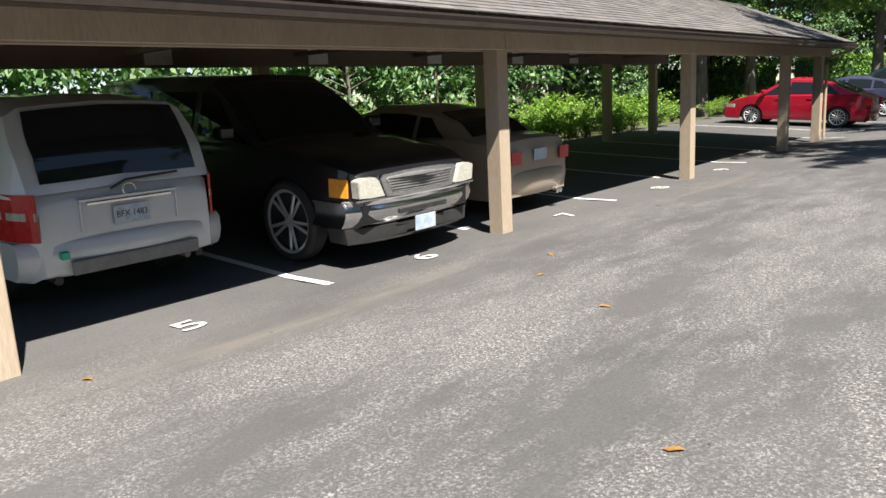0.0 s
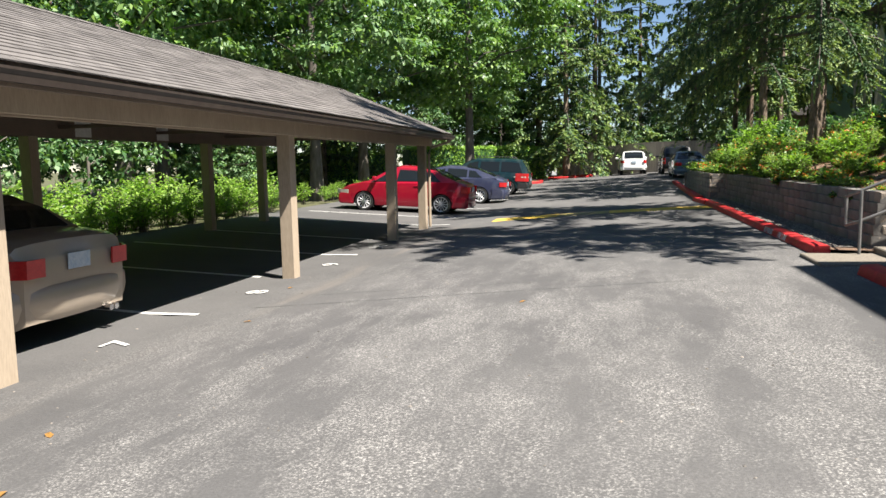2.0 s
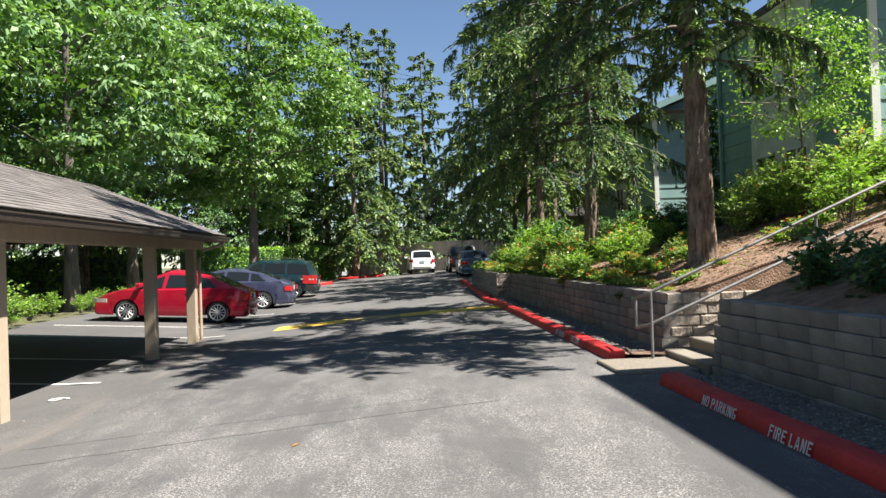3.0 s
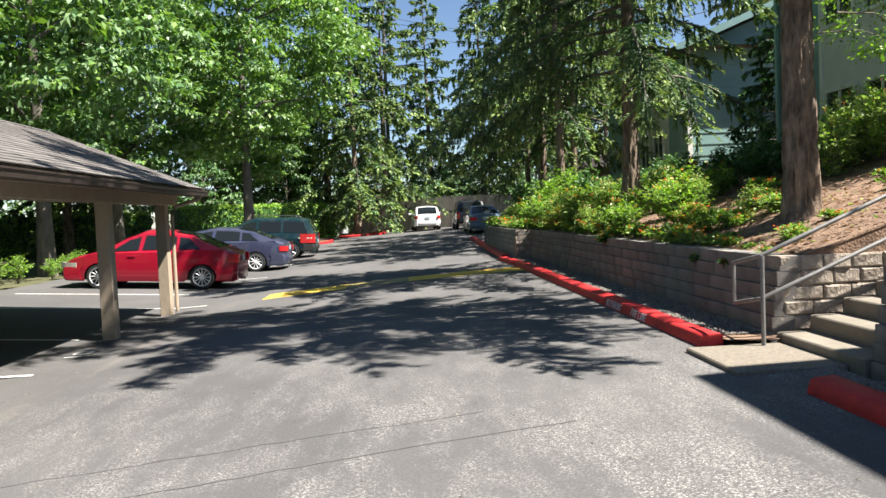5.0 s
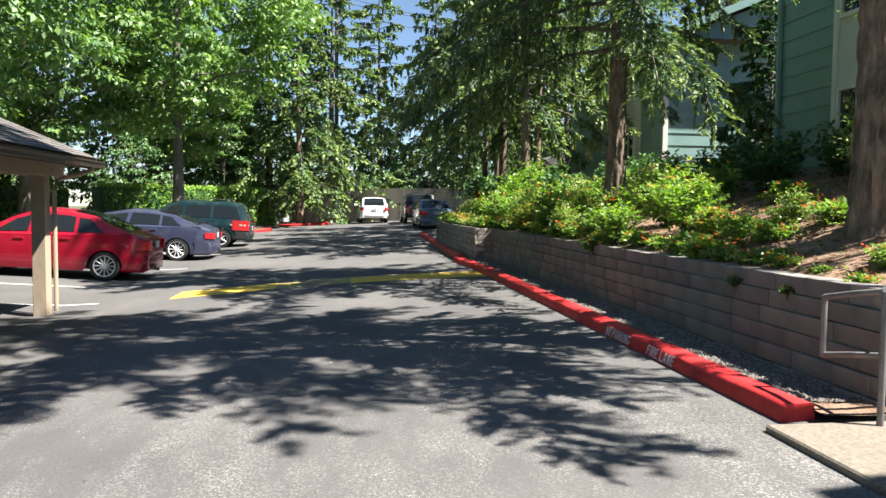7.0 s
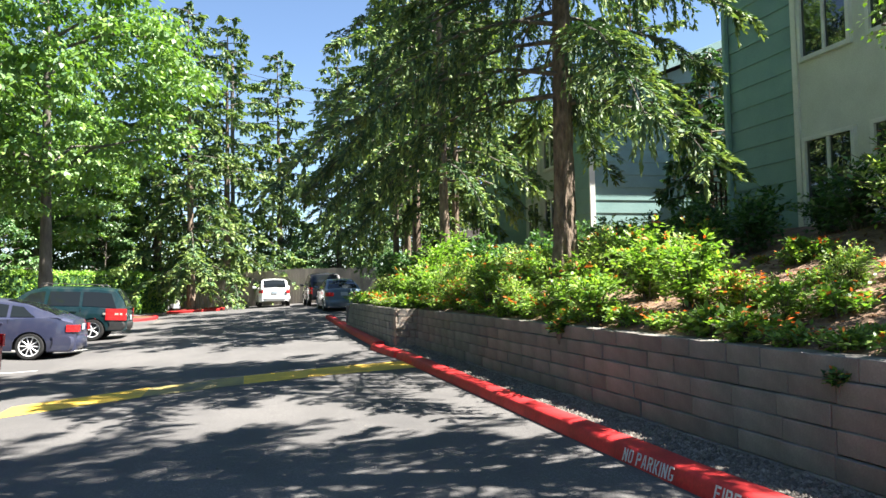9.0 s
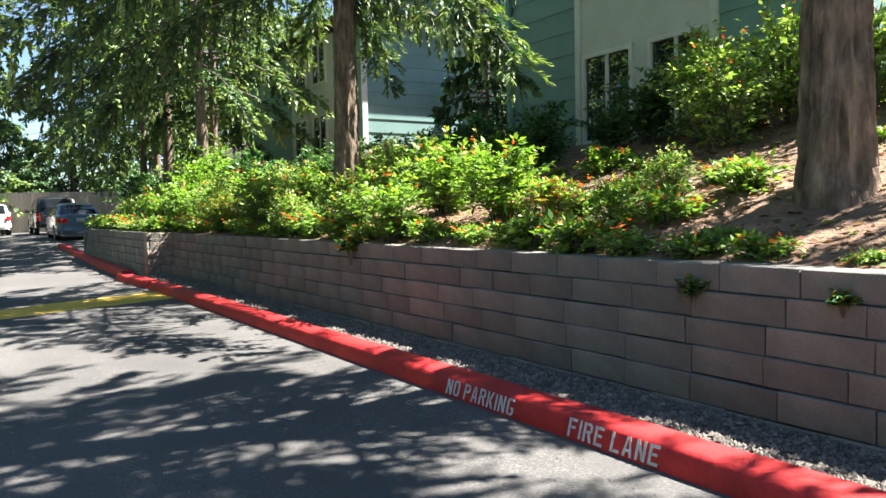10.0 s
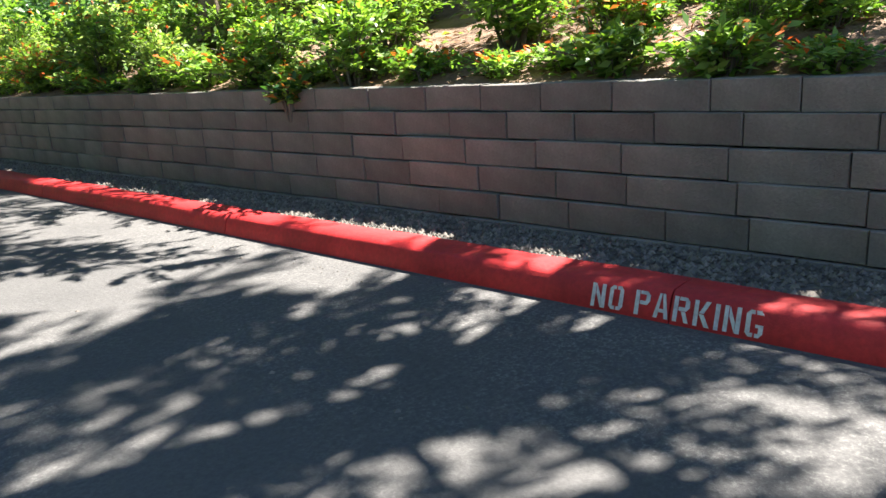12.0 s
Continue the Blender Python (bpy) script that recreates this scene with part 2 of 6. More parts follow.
MAPLE = leaf_material("maple_leaves", (0.07, 0.155, 0.06), (0.27, 0.39, 0.19), (1.1, 1.35, 0.4), 0.3, 0.4, 0.25)
MAPLE_BRIGHT = leaf_material("bright_maple_leaves", (0.09, 0.19, 0.045), (0.24, 0.36, 0.09), (1.15, 1.35, 0.35), 0.25, clear=0.3)
SHRUB = leaf_material("shrub_leaves", (0.10, 0.21, 0.05), (0.37, 0.50, 0.12), (1.15, 1.4, 0.4), 0.4, 0.4, 0.4)
SHRUB_PALE = leaf_material("pale_shrub_leaves", (0.20, 0.31, 0.10), (0.47, 0.55, 0.22), (1.15, 1.3, 0.5), 0.3, 0.45, 0.4)
FLOWER = leaf_material("orange_red_flowers", (0.62, 0.10, 0.03), (0.80, 0.30, 0.06), (1.1, 0.8, 0.5), 0.15, 0.5, 0.3)
SHRUB_DARK = leaf_material("dark_shrub_leaves", (0.036, 0.101, 0.041), (0.101, 0.203, 0.071), (1.0, 1.3, 0.4), 0.3)
SHRUB_RUST = leaf_material("rusty_shrub_leaves", (0.435, 0.131, 0.043), (0.609, 0.290, 0.087), (1.1, 0.9, 0.4), 0.3)
HEDGE = leaf_material("hedge_leaves", (0.160, 0.290, 0.051), (0.319, 0.478, 0.087), (1.1, 1.4, 0.4), 0.15)


def on_slope(x, y, lift):
    """Lies on the asphalt, its top towards the carport."""
    gx = (H(x + 0.25, y) - H(x - 0.25, y)) / 0.5
    gy = (H(x, y + 0.25) - H(x, y - 0.25)) / 0.5
    ax, ay, az = Vector((0, 1, gy)).normalized(), Vector((-1, 0, -gx)).normalized(), Vector((-gx, -gy, 1)).normalized()
    m = Matrix((ax, ay, az)).transposed().to_4x4()
    m.translation = (x, y, H(x, y) + lift)
    return m


# ---- ground ----
def grid_sheet(name, xs, ys, height, material, label, category="ground"):
    verts = [(x, y, height(x, y)) for y in ys for x in xs]
    w = len(xs)
    faces = [(j * w + i, j * w + i + 1, (j + 1) * w + i + 1, (j + 1) * w + i) for j in range(len(ys) - 1) for i in range(w - 1)]
    return tagged(raw(name, verts, faces, material, soft=60), label, category, kind="structure")


def span(a, b, step):
    k = max(1, round((b - a) / step))
    return [a + (b - a) * i / k for i in range(k + 1)]


grid_sheet("road", span(-10.4, -4.9, 0.5)[:-1] + span(-4.9, 3.3, 0.41), span(-14, 64, 1.0), H, ASPHALT, "worn grey asphalt of the parking lot and driveway", "asphalt")


def below(x, y):
    d = math.hypot(x, y - 25)
    return H(max(min(x, 3), -9.4), min(max(y, -10), 60)) - 0.12 - (0.0 if d < 90 else 0.002 * (d - 90))


far = [-2500, -1000, -400, -200, -120, -90]
grid_sheet("ground", far + span(-70, 70, 5) + [-v for v in far[::-1]], [v + 25 for v in far] + span(-45, 95, 5) + [25 - v for v in far[::-1]], below, EARTH, "dark earth and forest floor round the lot")


def bank(x, y):
    """The planted slope behind the retaining wall, up to the houses."""
    t = min(max((x - 3.55) / 5.2, 0), 1)
    base = 0.90 + 0.004 * max(0, y - 14)
    if y < 13.6:
        base = 0.88
    top = 2.3 + (0.25 if y < 20 else 0)
    lump = 0.07 * noise.noise(Vector((x * 0.9, y * 0.9, 3)))
    return base + (top - base) * t + lump * min(1, t * 6)


def path_slope(x, y):
    t = min(max((x - 4.9) / 0.9, 0), 1)
    return 0.86 + (bank(x, 14.5) - 0.05 - 0.86) * t


grid_sheet("bank", span(3.60, 9.6, 0.4) + [13, 20, 40], span(14.32, 35.4, 0.6), bank, SOIL, "sloping planting bed with reddish bark mulch", "ground")
grid_sheet("bank_south", span(3.74, 9.6, 0.4) + [13, 20, 40], span(-16, 12.82, 0.6), bank, SOIL, "shaded planting bed of bark mulch", "ground")
grid_sheet("path", span(4.9, 9.6, 0.5) + [13, 20], span(12.84, 14.32, 0.37), path_slope, SOIL, "bare dirt path that climbs beside the handrail", "path")
grid_sheet("gravel_strip", span(2.95, 3.5, 0.28), span(14.45, 27.6, 0.5), lambda x, y: 0.215 + 0.012 * noise.noise(Vector((x * 5, y * 5, 0))), GRAVEL, "strip of grey gravel between kerb and wall", "gravel")
grid_sheet("gravel_strip_south", span(2.95, 3.8, 0.28), span(-14, 12.35, 0.5), lambda x, y: 0.205 + 0.012 * noise.noise(Vector((x * 5, y * 5, 0))), GRAVEL, "strip of grey gravel between kerb and wall", "gravel")

grid_sheet("bank_north", span(5.3, 9.6, 0.5) + [13, 20, 40], span(35.4, 44.2, 0.8), lambda x, y: bank(x, y) - 0.45 * max(0, 1 - (x - 5.3) / 2), SOIL, "planting bed beside the far bays", "ground")
grid_sheet("far_apron", span(3.3, 5.3, 0.5), span(35.6, 44.2, 0.8), lambda x, y: H(3.3, y), ASPHALT, "asphalt apron beyond the block wall", "asphalt")
tagged(part("bank_edge", boxed(5.2, 35.5, 0.0, 5.3, 44.2, 0.85, 0.02), CONCRETE), "low concrete edge of the far planting bed", "wall", kind="structure")


def cheek(y, x0, x1):
    """Earth face between the sunken steps and the bed beside them."""
    xs = span(x0, x1, 0.2)
    verts = [p for x in xs for p in ((x, y - 0.03, 0.1), (x, y - 0.03, bank(x, y) + 0.01), (x, y + 0.03, bank(x, y) + 0.01), (x, y + 0.03, 0.1))]
    faces = [(4 * i + k, 4 * i + (k + 1) % 4, 4 * i + 4 + (k + 1) % 4, 4 * i + 4 + k) for i in range(len(xs) - 1) for k in range(4)]
    tagged(raw("earth_cheek", verts, faces, SOIL), "cut earth face beside the steps", "ground", kind="structure")


cheek(12.80, 3.8, 6.6)
cheek(14.36, 3.62, 6.6)
grid_sheet("bank_far", span(7.0, 13, 1.0) + [20, 40], span(44.2, 64, 1.2), lambda x, y: H(3, y) - 0.05 + 1.5 * min(1, (x - 7) / 4), EARTH, "rough bank beside the far bays", "ground")
grid_sheet("far_bays", span(3.3, 7.0, 0.9), span(44.2, 64, 1.5), lambda x, y: H(3.3, y), ASPHALT, "asphalt of the far parking bays", "asphalt")

grid_sheet("dirt_patch", span(2.9, 3.45, 0.26), span(14.12, 14.6, 0.16), lambda x, y: 0.205 + 0.02 * noise.noise(Vector((x * 6, y * 6, 1))), SOIL, "patch of trodden dirt at the foot of the handrail", "ground")

# ---- markings ----
def marking(name, quads, material, label, category="road marking", lift=0.004):
    verts, faces = [], []
    for q in quads:
        k = len(verts)
        verts += [(x, y, H(x, y) + lift) for x, y in q]
        faces.append(tuple(range(k, k + len(q))))
    return tagged(raw(name, verts, faces, material), label, category, kind="structure")


STALL_LINES = [2.62, 5.36, 8.10, 10.86, 13.60, 16.35, 19.05]
for i, y in enumerate(STALL_LINES):
    quads = []
    for xa, xb in zip(span(-9.2, -4.55, 0.6), span(-9.2, -4.55, 0.6)[1:]):
        quads.append(((xa, y - 0.05), (xb, y - 0.05), (xb, y + 0.05), (xa, y + 0.05)))
    if i == 2 or i == 4 or i == 6:
        quads = quads[:-1]
    marking("stall_line", quads, PAINT_WHITE, "worn white painted parking bay line on asphalt")
for y in (22.9, 25.6, 29.9, 30.9 + 4.2, 41.0):
    quads = [((xa, y - 0.05), (xb, y - 0.05), (xb, y + 0.05), (xa, y + 0.05)) for xa, xb in zip(span(-9.4, -4.2, 0.6), span(-9.4, -4.2, 0.6)[1:])]
    marking("stall_line", quads, PAINT_WHITE, "worn white painted parking bay line on asphalt")

YB = [(2.75, 24.85), (1.4, 24.95), (0.0, 24.8), (-1.4, 24.4), (-3.1, 23.6)]
for k, (p, q) in enumerate(zip(YB, YB[1:])):
    w = 0.55
    marking("speed_bump_paint", [((q[0], q[1] - w), (p[0], p[1] - w), (p[0], p[1] + w), (q[0], q[1] + w))], PAINT_YELLOW if k in (0, 1, 3) else PAINT_YELLOW_OLD,
            "yellow painted band across the driveway" if k in (0, 1, 3) else "faded yellow painted band across the driveway")


def words(name, text, size, material, label, m, parent=None, category="", extrude=0.0015, squash=1.0, bold=0.0):
    cu = bpy.data.curves.new(name, "FONT")
    cu.body, cu.size, cu.extrude, cu.align_x, cu.align_y = text, size, extrude, "CENTER", "CENTER"
    cu.resolution_u = 3
    cu.offset = bold
    tmp = bpy.data.objects.new(name, cu)
    me = bpy.data.meshes.new_from_object(tmp)
    bpy.data.objects.remove(tmp)
    me.transform(Matrix.Diagonal((squash, 1, 1, 1)))
    me.materials.append(material)
    ob = new(name, me)
    if parent is not None:
        ob.parent = parent
    ob.matrix_world = m
    return tagged(ob, label, category)


# numbers are read from inside the bays, so their tops point to the lane
for num, y in ((4, 1.2), (5, 3.92), (6, 6.62), (7, 9.45), (8, 12.3), (9, 14.98), (10, 17.6)):
    x = -4.52
    t = words("bay_number", str(num), 0.44, PAINT_WHITE, "white painted bay number %d on the asphalt" % num, on_slope(x, y, 0.011) @ Matrix.Diagonal((1.3, 0.95, 1, 1)), None, "road marking")
    tagged(t, kind="structure")

# ---- kerbs ----
def kerb(points, label, seed):
    """One painted kerb stone: a sloped face, a rounded top and worn, wavy edges."""
    rr = random.Random(seed)
    prof = [(0.0, -0.05), (0.0, 0.015), (0.026, 0.098), (0.048, 0.117), (0.2, 0.124), (0.225, 0.11), (0.235, -0.05)]
    rings = []
    n = len(points)
    for i, (x, y) in enumerate(points):
        z = H(x, y)
        e = rr.uniform(-0.006, 0.006)
        rings.append([(x + a + e * (b > 0.1), y, z + b + rr.uniform(-0.004, 0.004)) for a, b in prof])
    verts = [v for r in rings for v in r]
    m = len(prof)
    faces = [(i * m + k, i * m + k + 1, (i + 1) * m + k + 1, (i + 1) * m + k) for i in range(n - 1) for k in range(m - 1)]
    faces += [tuple(range(m))[::-1], tuple((n - 1) * m + k for k in range(m))]
    me_faces = [f[::-1] for f in faces]
    return tagged(raw("kerb", verts, me_faces, KERB_RED, soft=50), label, "kerb", "red kerbs along the fire lane")


def kerb_line(x0, y0, x1, y1, piece, label, seed):
    k = max(1, round(abs(y1 - y0) / piece))
    for i in range(k):
        a, b = i / k, (i + 1) / k - 0.006 / abs(y1 - y0)
        pts = [(x0 + (x1 - x0) * (a + (b - a) * j / 8), y0 + (y1 - y0) * (a + (b - a) * j / 8)) for j in range(9)]
        kerb(pts, label, seed + i)


KX = 2.69
kerb_line(KX, 14.25, KX, 26.0, 2.9, "red painted concrete kerb with scuffed edges", 10)
kerb_line(KX - 0.02, 26.15, KX - 0.12, 28.2, 2.1, "chipped red kerb beside the yellow band", 30)
kerb_line(KX + 0.05, 28.7, 3.0, 41.6, 3.0, "red painted concrete kerb along the far wall", 40)
kerb_line(KX + 0.02, -13.5, KX + 0.02, 12.42, 2.9, "red painted concrete kerb with scuffed edges", 60)

BAR = [(0, 0), (0.16, 0), (0.16, 1), (0, 1)]


def block_of(x0, y0, x1, y1):
    return [(x0, y0), (x1, y0), (x1, y1), (x0, y1)]


ROUND_L = [block_of(0, 0.15, 0.16, 0.85), [(0, 0.85), (0.27, 0.85), (0.27, 1), (0.12, 1)], [(0.12, 0), (0.27, 0), (0.27, 0.15), (0, 0.15)]]
ROUND_R = [[(0.6 - x, y) for x, y in q[::-1]] for q in ROUND_L]
BOWL = [BAR, [(0.2, 0.86), (0.6, 0.86), (0.48, 1), (0.2, 1)], block_of(0.44, 0.6, 0.6, 0.86), [(0.2, 0.45), (0.48, 0.45), (0.6, 0.6), (0.2, 0.6)]]
ARMS = [BAR, block_of(0.2, 0.84, 0.58, 1), block_of(0.2, 0.46, 0.5, 0.6)]
STENCIL = {
    "N": [BAR, block_of(0.44, 0, 0.6, 1), [(0.18, 0.6), (0.42, 0), (0.42, 0.4), (0.18, 1)]],
    "O": ROUND_L + ROUND_R,
    "P": BOWL,
    "R": BOWL + [[(0.3, 0.43), (0.45, 0), (0.62, 0), (0.46, 0.43)]],
    "A": [[(0, 0), (0.16, 0), (0.29, 1), (0.19, 1)], [(0.44, 0), (0.6, 0), (0.41, 1), (0.31, 1)], block_of(0.2, 0.24, 0.4, 0.38)],
    "K": [BAR, [(0.2, 0.51), (0.36, 0.51), (0.6, 1), (0.42, 1)], [(0.2, 0.48), (0.44, 0), (0.62, 0), (0.36, 0.48)]],
    "I": [BAR],
    "G": ROUND_L + [[(0.33, 0.85), (0.6, 0.85), (0.48, 1), (0.33, 1)], [(0.33, 0), (0.48, 0), (0.6, 0.15), (0.33, 0.15)], block_of(0.44, 0.15, 0.6, 0.48), block_of(0.33, 0.36, 0.44, 0.48)],
    "F": ARMS,
    "E": ARMS + [block_of(0.2, 0, 0.58, 0.16)],
    "L": [BAR, block_of(0.2, 0, 0.58, 0.16)],
}


def stencil(text, y, wide, high):
    """Sprayed stencil words on the sloping face of the kerb, centred on y."""
    rr = random.Random(text)
    adv = [0.34 if c == " " else 0.32 if c == "I" else 0.78 for c in text]
    k = wide / (sum(adv) - 0.18)
    m = Matrix.Translation((KX + 0.0145 - 0.0035, y, H(KX, y) + 0.0585)) @ Matrix.Rotation(radians(-90), 4, "Z") @ Matrix.Rotation(radians(90 - 17), 4, "X")
    ob = thing("stencil_text", "white stencilled words %s on the red kerb" % text, "lettering")
    ob.matrix_world = m
    x = -wide / 2
    for c, w in zip(text, adv):
        bm = bmesh.new()
        dy = rr.uniform(-0.002, 0.002)
        for q in STENCIL.get(c, ()):
            lo = [bm.verts.new((x + a * k + rr.uniform(-0.001, 0.001), (b - 0.5) * high + dy, 0)) for a, b in q]
            hi = [bm.verts.new((v.co.x, v.co.y, 0.0012)) for v in lo]
            bm.faces.new(hi)
            for i in range(4):
                bm.faces.new((lo[i], lo[(i + 1) % 4], hi[(i + 1) % 4], hi[i]))
        if c != " ":
            part("letter", bm, STENCIL_WHITE, ob)
        x += w * k


STENCIL_WHITE = surface("sprayed_stencil_paint", (0.50, 0.47, 0.47), (0.80, 0.79, 0.78), 26, 0.75, bump_scale=90, bump_d=0.001)
for text, y, wide in (("NO PARKING", 17.18, 0.655), ("FIRE LANE", 16.137, 0.567), ("NO PARKING", 10.95, 0.655), ("FIRE LANE", 9.8, 0.567)):
    stencil(text, y, wide, 0.092)

# ---- carport ----
PX, RX, YS, YE = -4.64, -8.8, -2.3, 22.3
EAVE_X, EAVE_Z, RIDGE_X, RIDGE_Z = -4.0, 2.20, -6.86, 3.42
BACK_X, BACK_Z = -9.6, 2.26
carport = thing("carport", "open timber carport with tan posts and a brown shingled gable roof", "carport", at=(0, 0, 0))


def post(x, y, top, w=0.20):
    z = H(x, y) - 0.03
    bm = boxed(x - w / 2, y - w / 2, z, x + w / 2, y + w / 2, top, 0.008)
    return part("post", bm, TAN, carport)


POSTS = [-2.75, 2.62, 8.13, 13.62, 19.0, 21.75]
for y in POSTS:
    post(PX, y, 2.12)
    post(RX - 0.25, y, 2.25)
    # knee brace and bolts beside the beam
    bm = bmesh.new()
    box(bm, PX - 0.05, y + 0.10, 1.62, PX + 0.05, y + 0.14, 2.1, 0.004)
    part("brace_plate", bm, TAN, carport)
    for dz in (1.97, 2.06):
        bm = bmesh.new()
        tube(bm, [(PX + 0.12, y - 0.03, dz), (PX + 0.142, y - 0.03, dz)], 0.014, 8)
        part("bolt", bm, GUTTER, carport)
for y0, y1 in zip([YS] + [p for p in POSTS[1:]], [p for p in POSTS[1:]] + [YE]):
    part("front_beam", boxed(PX + 0.102, y0 + 0.003, 1.90, PX + 0.15, y1 - 0.003, 2.14, 0.006), TAN, carport)
    part("front_beam", boxed(PX - 0.15, y0 + 0.003, 1.90, PX - 0.102, y1 - 0.003, 2.14, 0.006), TAN, carport)
part("rear_beam", boxed(RX - 0.06, YS, 2.0, RX - 0.02, YE, 2.34, 0.006), BROWN, carport)
part("rear_beam", boxed(RX - 0.37, YS, 2.0, RX - 0.353, YE, 2.3, 0.004), BROWN, carport)
for y in span(YS + 0.1, YE - 0.1, 2.74):
    bm = bmesh.new()
    box(bm, BACK_X + 0.1, y - 0.045, 2.14, EAVE_X - 0.12, y + 0.045, 2.2)
    part("tie_beam", bm, BROWN, carport)


def slab_between(xa, za, xb, zb, y0, y1, thick):
    bm = bmesh.new()
    d = Vector((xb - xa, 0, zb - za)).normalized()
    nrm = Vector((-d.z, 0, d.x))
    if nrm.z < 0:
        nrm = -nrm
    a, b = Vector((xa, 0, za)), Vector((xb, 0, zb))
    c = [a, b, b - nrm * thick, a - nrm * thick]
    v0 = [bm.verts.new((p.x, y0, p.z)) for p in c]
    v1 = [bm.verts.new((p.x, y1, p.z)) for p in c]
    for k in range(4):
        bm.faces.new((v0[k], v0[(k + 1) % 4], v1[(k + 1) % 4], v1[k]))
    bm.faces.new(v0[::-1])
    bm.faces.new(v1)
    bmesh.ops.recalc_face_normals(bm, faces=bm.faces[:])
    return bm


part("roof_deck", slab_between(EAVE_X, EAVE_Z, RIDGE_X, RIDGE_Z, YS, YE, 0.05), BROWN, carport)
part("roof_deck", slab_between(BACK_X, BACK_Z, RIDGE_X - 0.004, RIDGE_Z, YS, YE, 0.05), BROWN, carport)
part("fascia", boxed(EAVE_X - 0.03, YS, EAVE_Z - 0.17, EAVE_X + 0.01, YE, EAVE_Z - 0.03, 0.004), BROWN, carport, "brown fascia board")
bm = bmesh.new()
gp = [(0.0, 0.0), (0.0, -0.085), (0.03, -0.10), (0.075, -0.10), (0.085, -0.05), (0.105, -0.02), (0.105, 0.0), (0.095, 0.0), (0.075, -0.045), (0.068, -0.085), (0.012, -0.085), (0.012, 0.0)]
r0 = [bm.verts.new((EAVE_X + 0.012 + a, YS, EAVE_Z - 0.045 + b)) for a, b in gp]
r1 = [bm.verts.new((EAVE_X + 0.012 + a, YE + 0.05, EAVE_Z - 0.045 + b)) for a, b in gp]
for k in range(len(gp)):
    bm.faces.new((r0[k], r0[(k + 1) % len(gp)], r1[(k + 1) % len(gp)], r1[k]))
bm.faces.new(r0), bm.faces.new(r1[::-1])
bmesh.ops.recalc_face_normals(bm, faces=bm.faces[:])
part("gutter", bm, GUTTER, carport, "dark brown metal gutter")
bm = bmesh.new()
tube(bm, [(EAVE_X + 0.06, 21.95, 2.09), (EAVE_X + 0.03, 21.95, 2.0), (PX + 0.2, 21.9, 1.86), (PX + 0.15, 21.88, 1.7), (PX + 0.15, 21.88, H(PX, 21.9) + 0.05)], 0.035, 8)
part("downpipe", bm, TAN, carport, "tan painted downpipe on the end post", 50)
for ye in (YE, YS - 0.03):
    part("rake_board", slab_between(EAVE_X + 0.005, EAVE_Z + 0.012, RIDGE_X, RIDGE_Z + 0.012, ye + 0.002, ye + 0.03, 0.16), BROWN, carport)
    part("rake_board", slab_between(BACK_X, BACK_Z + 0.012, RIDGE_X - 0.004, RIDGE_Z + 0.012, ye + 0.002, ye + 0.03, 0.16), BROWN, carport)

SIGN_Y = [3.6, 6.35, 9.08, 11.9, 14.62, 16.95]
for y in SIGN_Y:
    s = thing("parking_sign", "small white reserved parking sign on the rear beam", "sign", "parking signs on the carport beam", at=(RX - 0.018, y, 2.17))
    part("panel", boxed(0, -0.2, -0.15, 0.006, 0.2, 0.15, 0.002), SIGN_WHITE, s)
    for txt, dz, sz in (("RESERVED", 0.065, 0.078), ("PARKING", -0.065, 0.085)):
        w = words("lettering", txt, sz, INK, "", pose(RX - 0.0105, y, 2.17 + dz, 90, 0, 90), None, "", 0.0015, 0.95)
        w.parent = s
        w.matrix_world = pose(RX - 0.0105, y, 2.17 + dz, 90, 0, 90)
        w.matrix_parent_inverse = s.matrix_world.inverted()

# ---- steps and handrail ----
PAD = surface("exposed_aggregate", (0.13, 0.112, 0.09), (0.25, 0.215, 0.17), 38, 0.92, bump_scale=130, bump_d=0.006)
tagged(part("concrete_pad", boxed(2.5, 13.06, 0.04, 3.42, 14.12, 0.168, 0.012), PAD), "small concrete pad at the foot of the steps", "pad")
flight = thing("steps", "short flight of pale concrete steps up the bank", "steps", at=(3.42, 13.45, 0.1))
for i in range(5):
    part("step", boxed(0.01 + 0.33 * i, -0.56, -0.1, 0.34 + 0.33 * (i + 1), 0.78, 0.15 * (i + 1), 0.012), CONCRETE, flight)
rail = thing("handrail", "grey galvanised pipe handrail with two rails and a looped end", "handrail", at=(3.2, 14.02, 0.1))
for name, z0 in (("top_rail", 0.90), ("lower_rail", 0.5)):
    bm = bmesh.new()
    pts = [(-0.02, 0.55, z0 - 0.10), (0.0, 0.30, z0 - 0.05), (0.0, 0.02, z0), (0.45, -0.02, z0 + 0.2)] + [(0.45 + u, -0.02, z0 + 0.2 + u * 0.42) for u in (1, 2, 3, 4, 5)]
    tube(bm, pts, 0.021, 8)
    part(name, bm, STEEL, rail, "", 50)
bm = bmesh.new()
tube(bm, [(-0.02, 0.55, 0.39), (-0.02, 0.55, 0.81)], 0.021, 8)
part("end_loop", bm, STEEL, rail, "", 50)
for u, h in ((0, 0.9), (2.2, 0.9 + 0.2 + 1.75 * 0.42), (4.6, 0.9 + 0.2 + 4.15 * 0.42)):
    bm = bmesh.new()
    tube(bm, [(u, 0.0, h - 0.95 if u else -0.02), (u, 0.0, h)], 0.021, 8)
    part("rail_post", bm, STEEL, rail, "", 50)

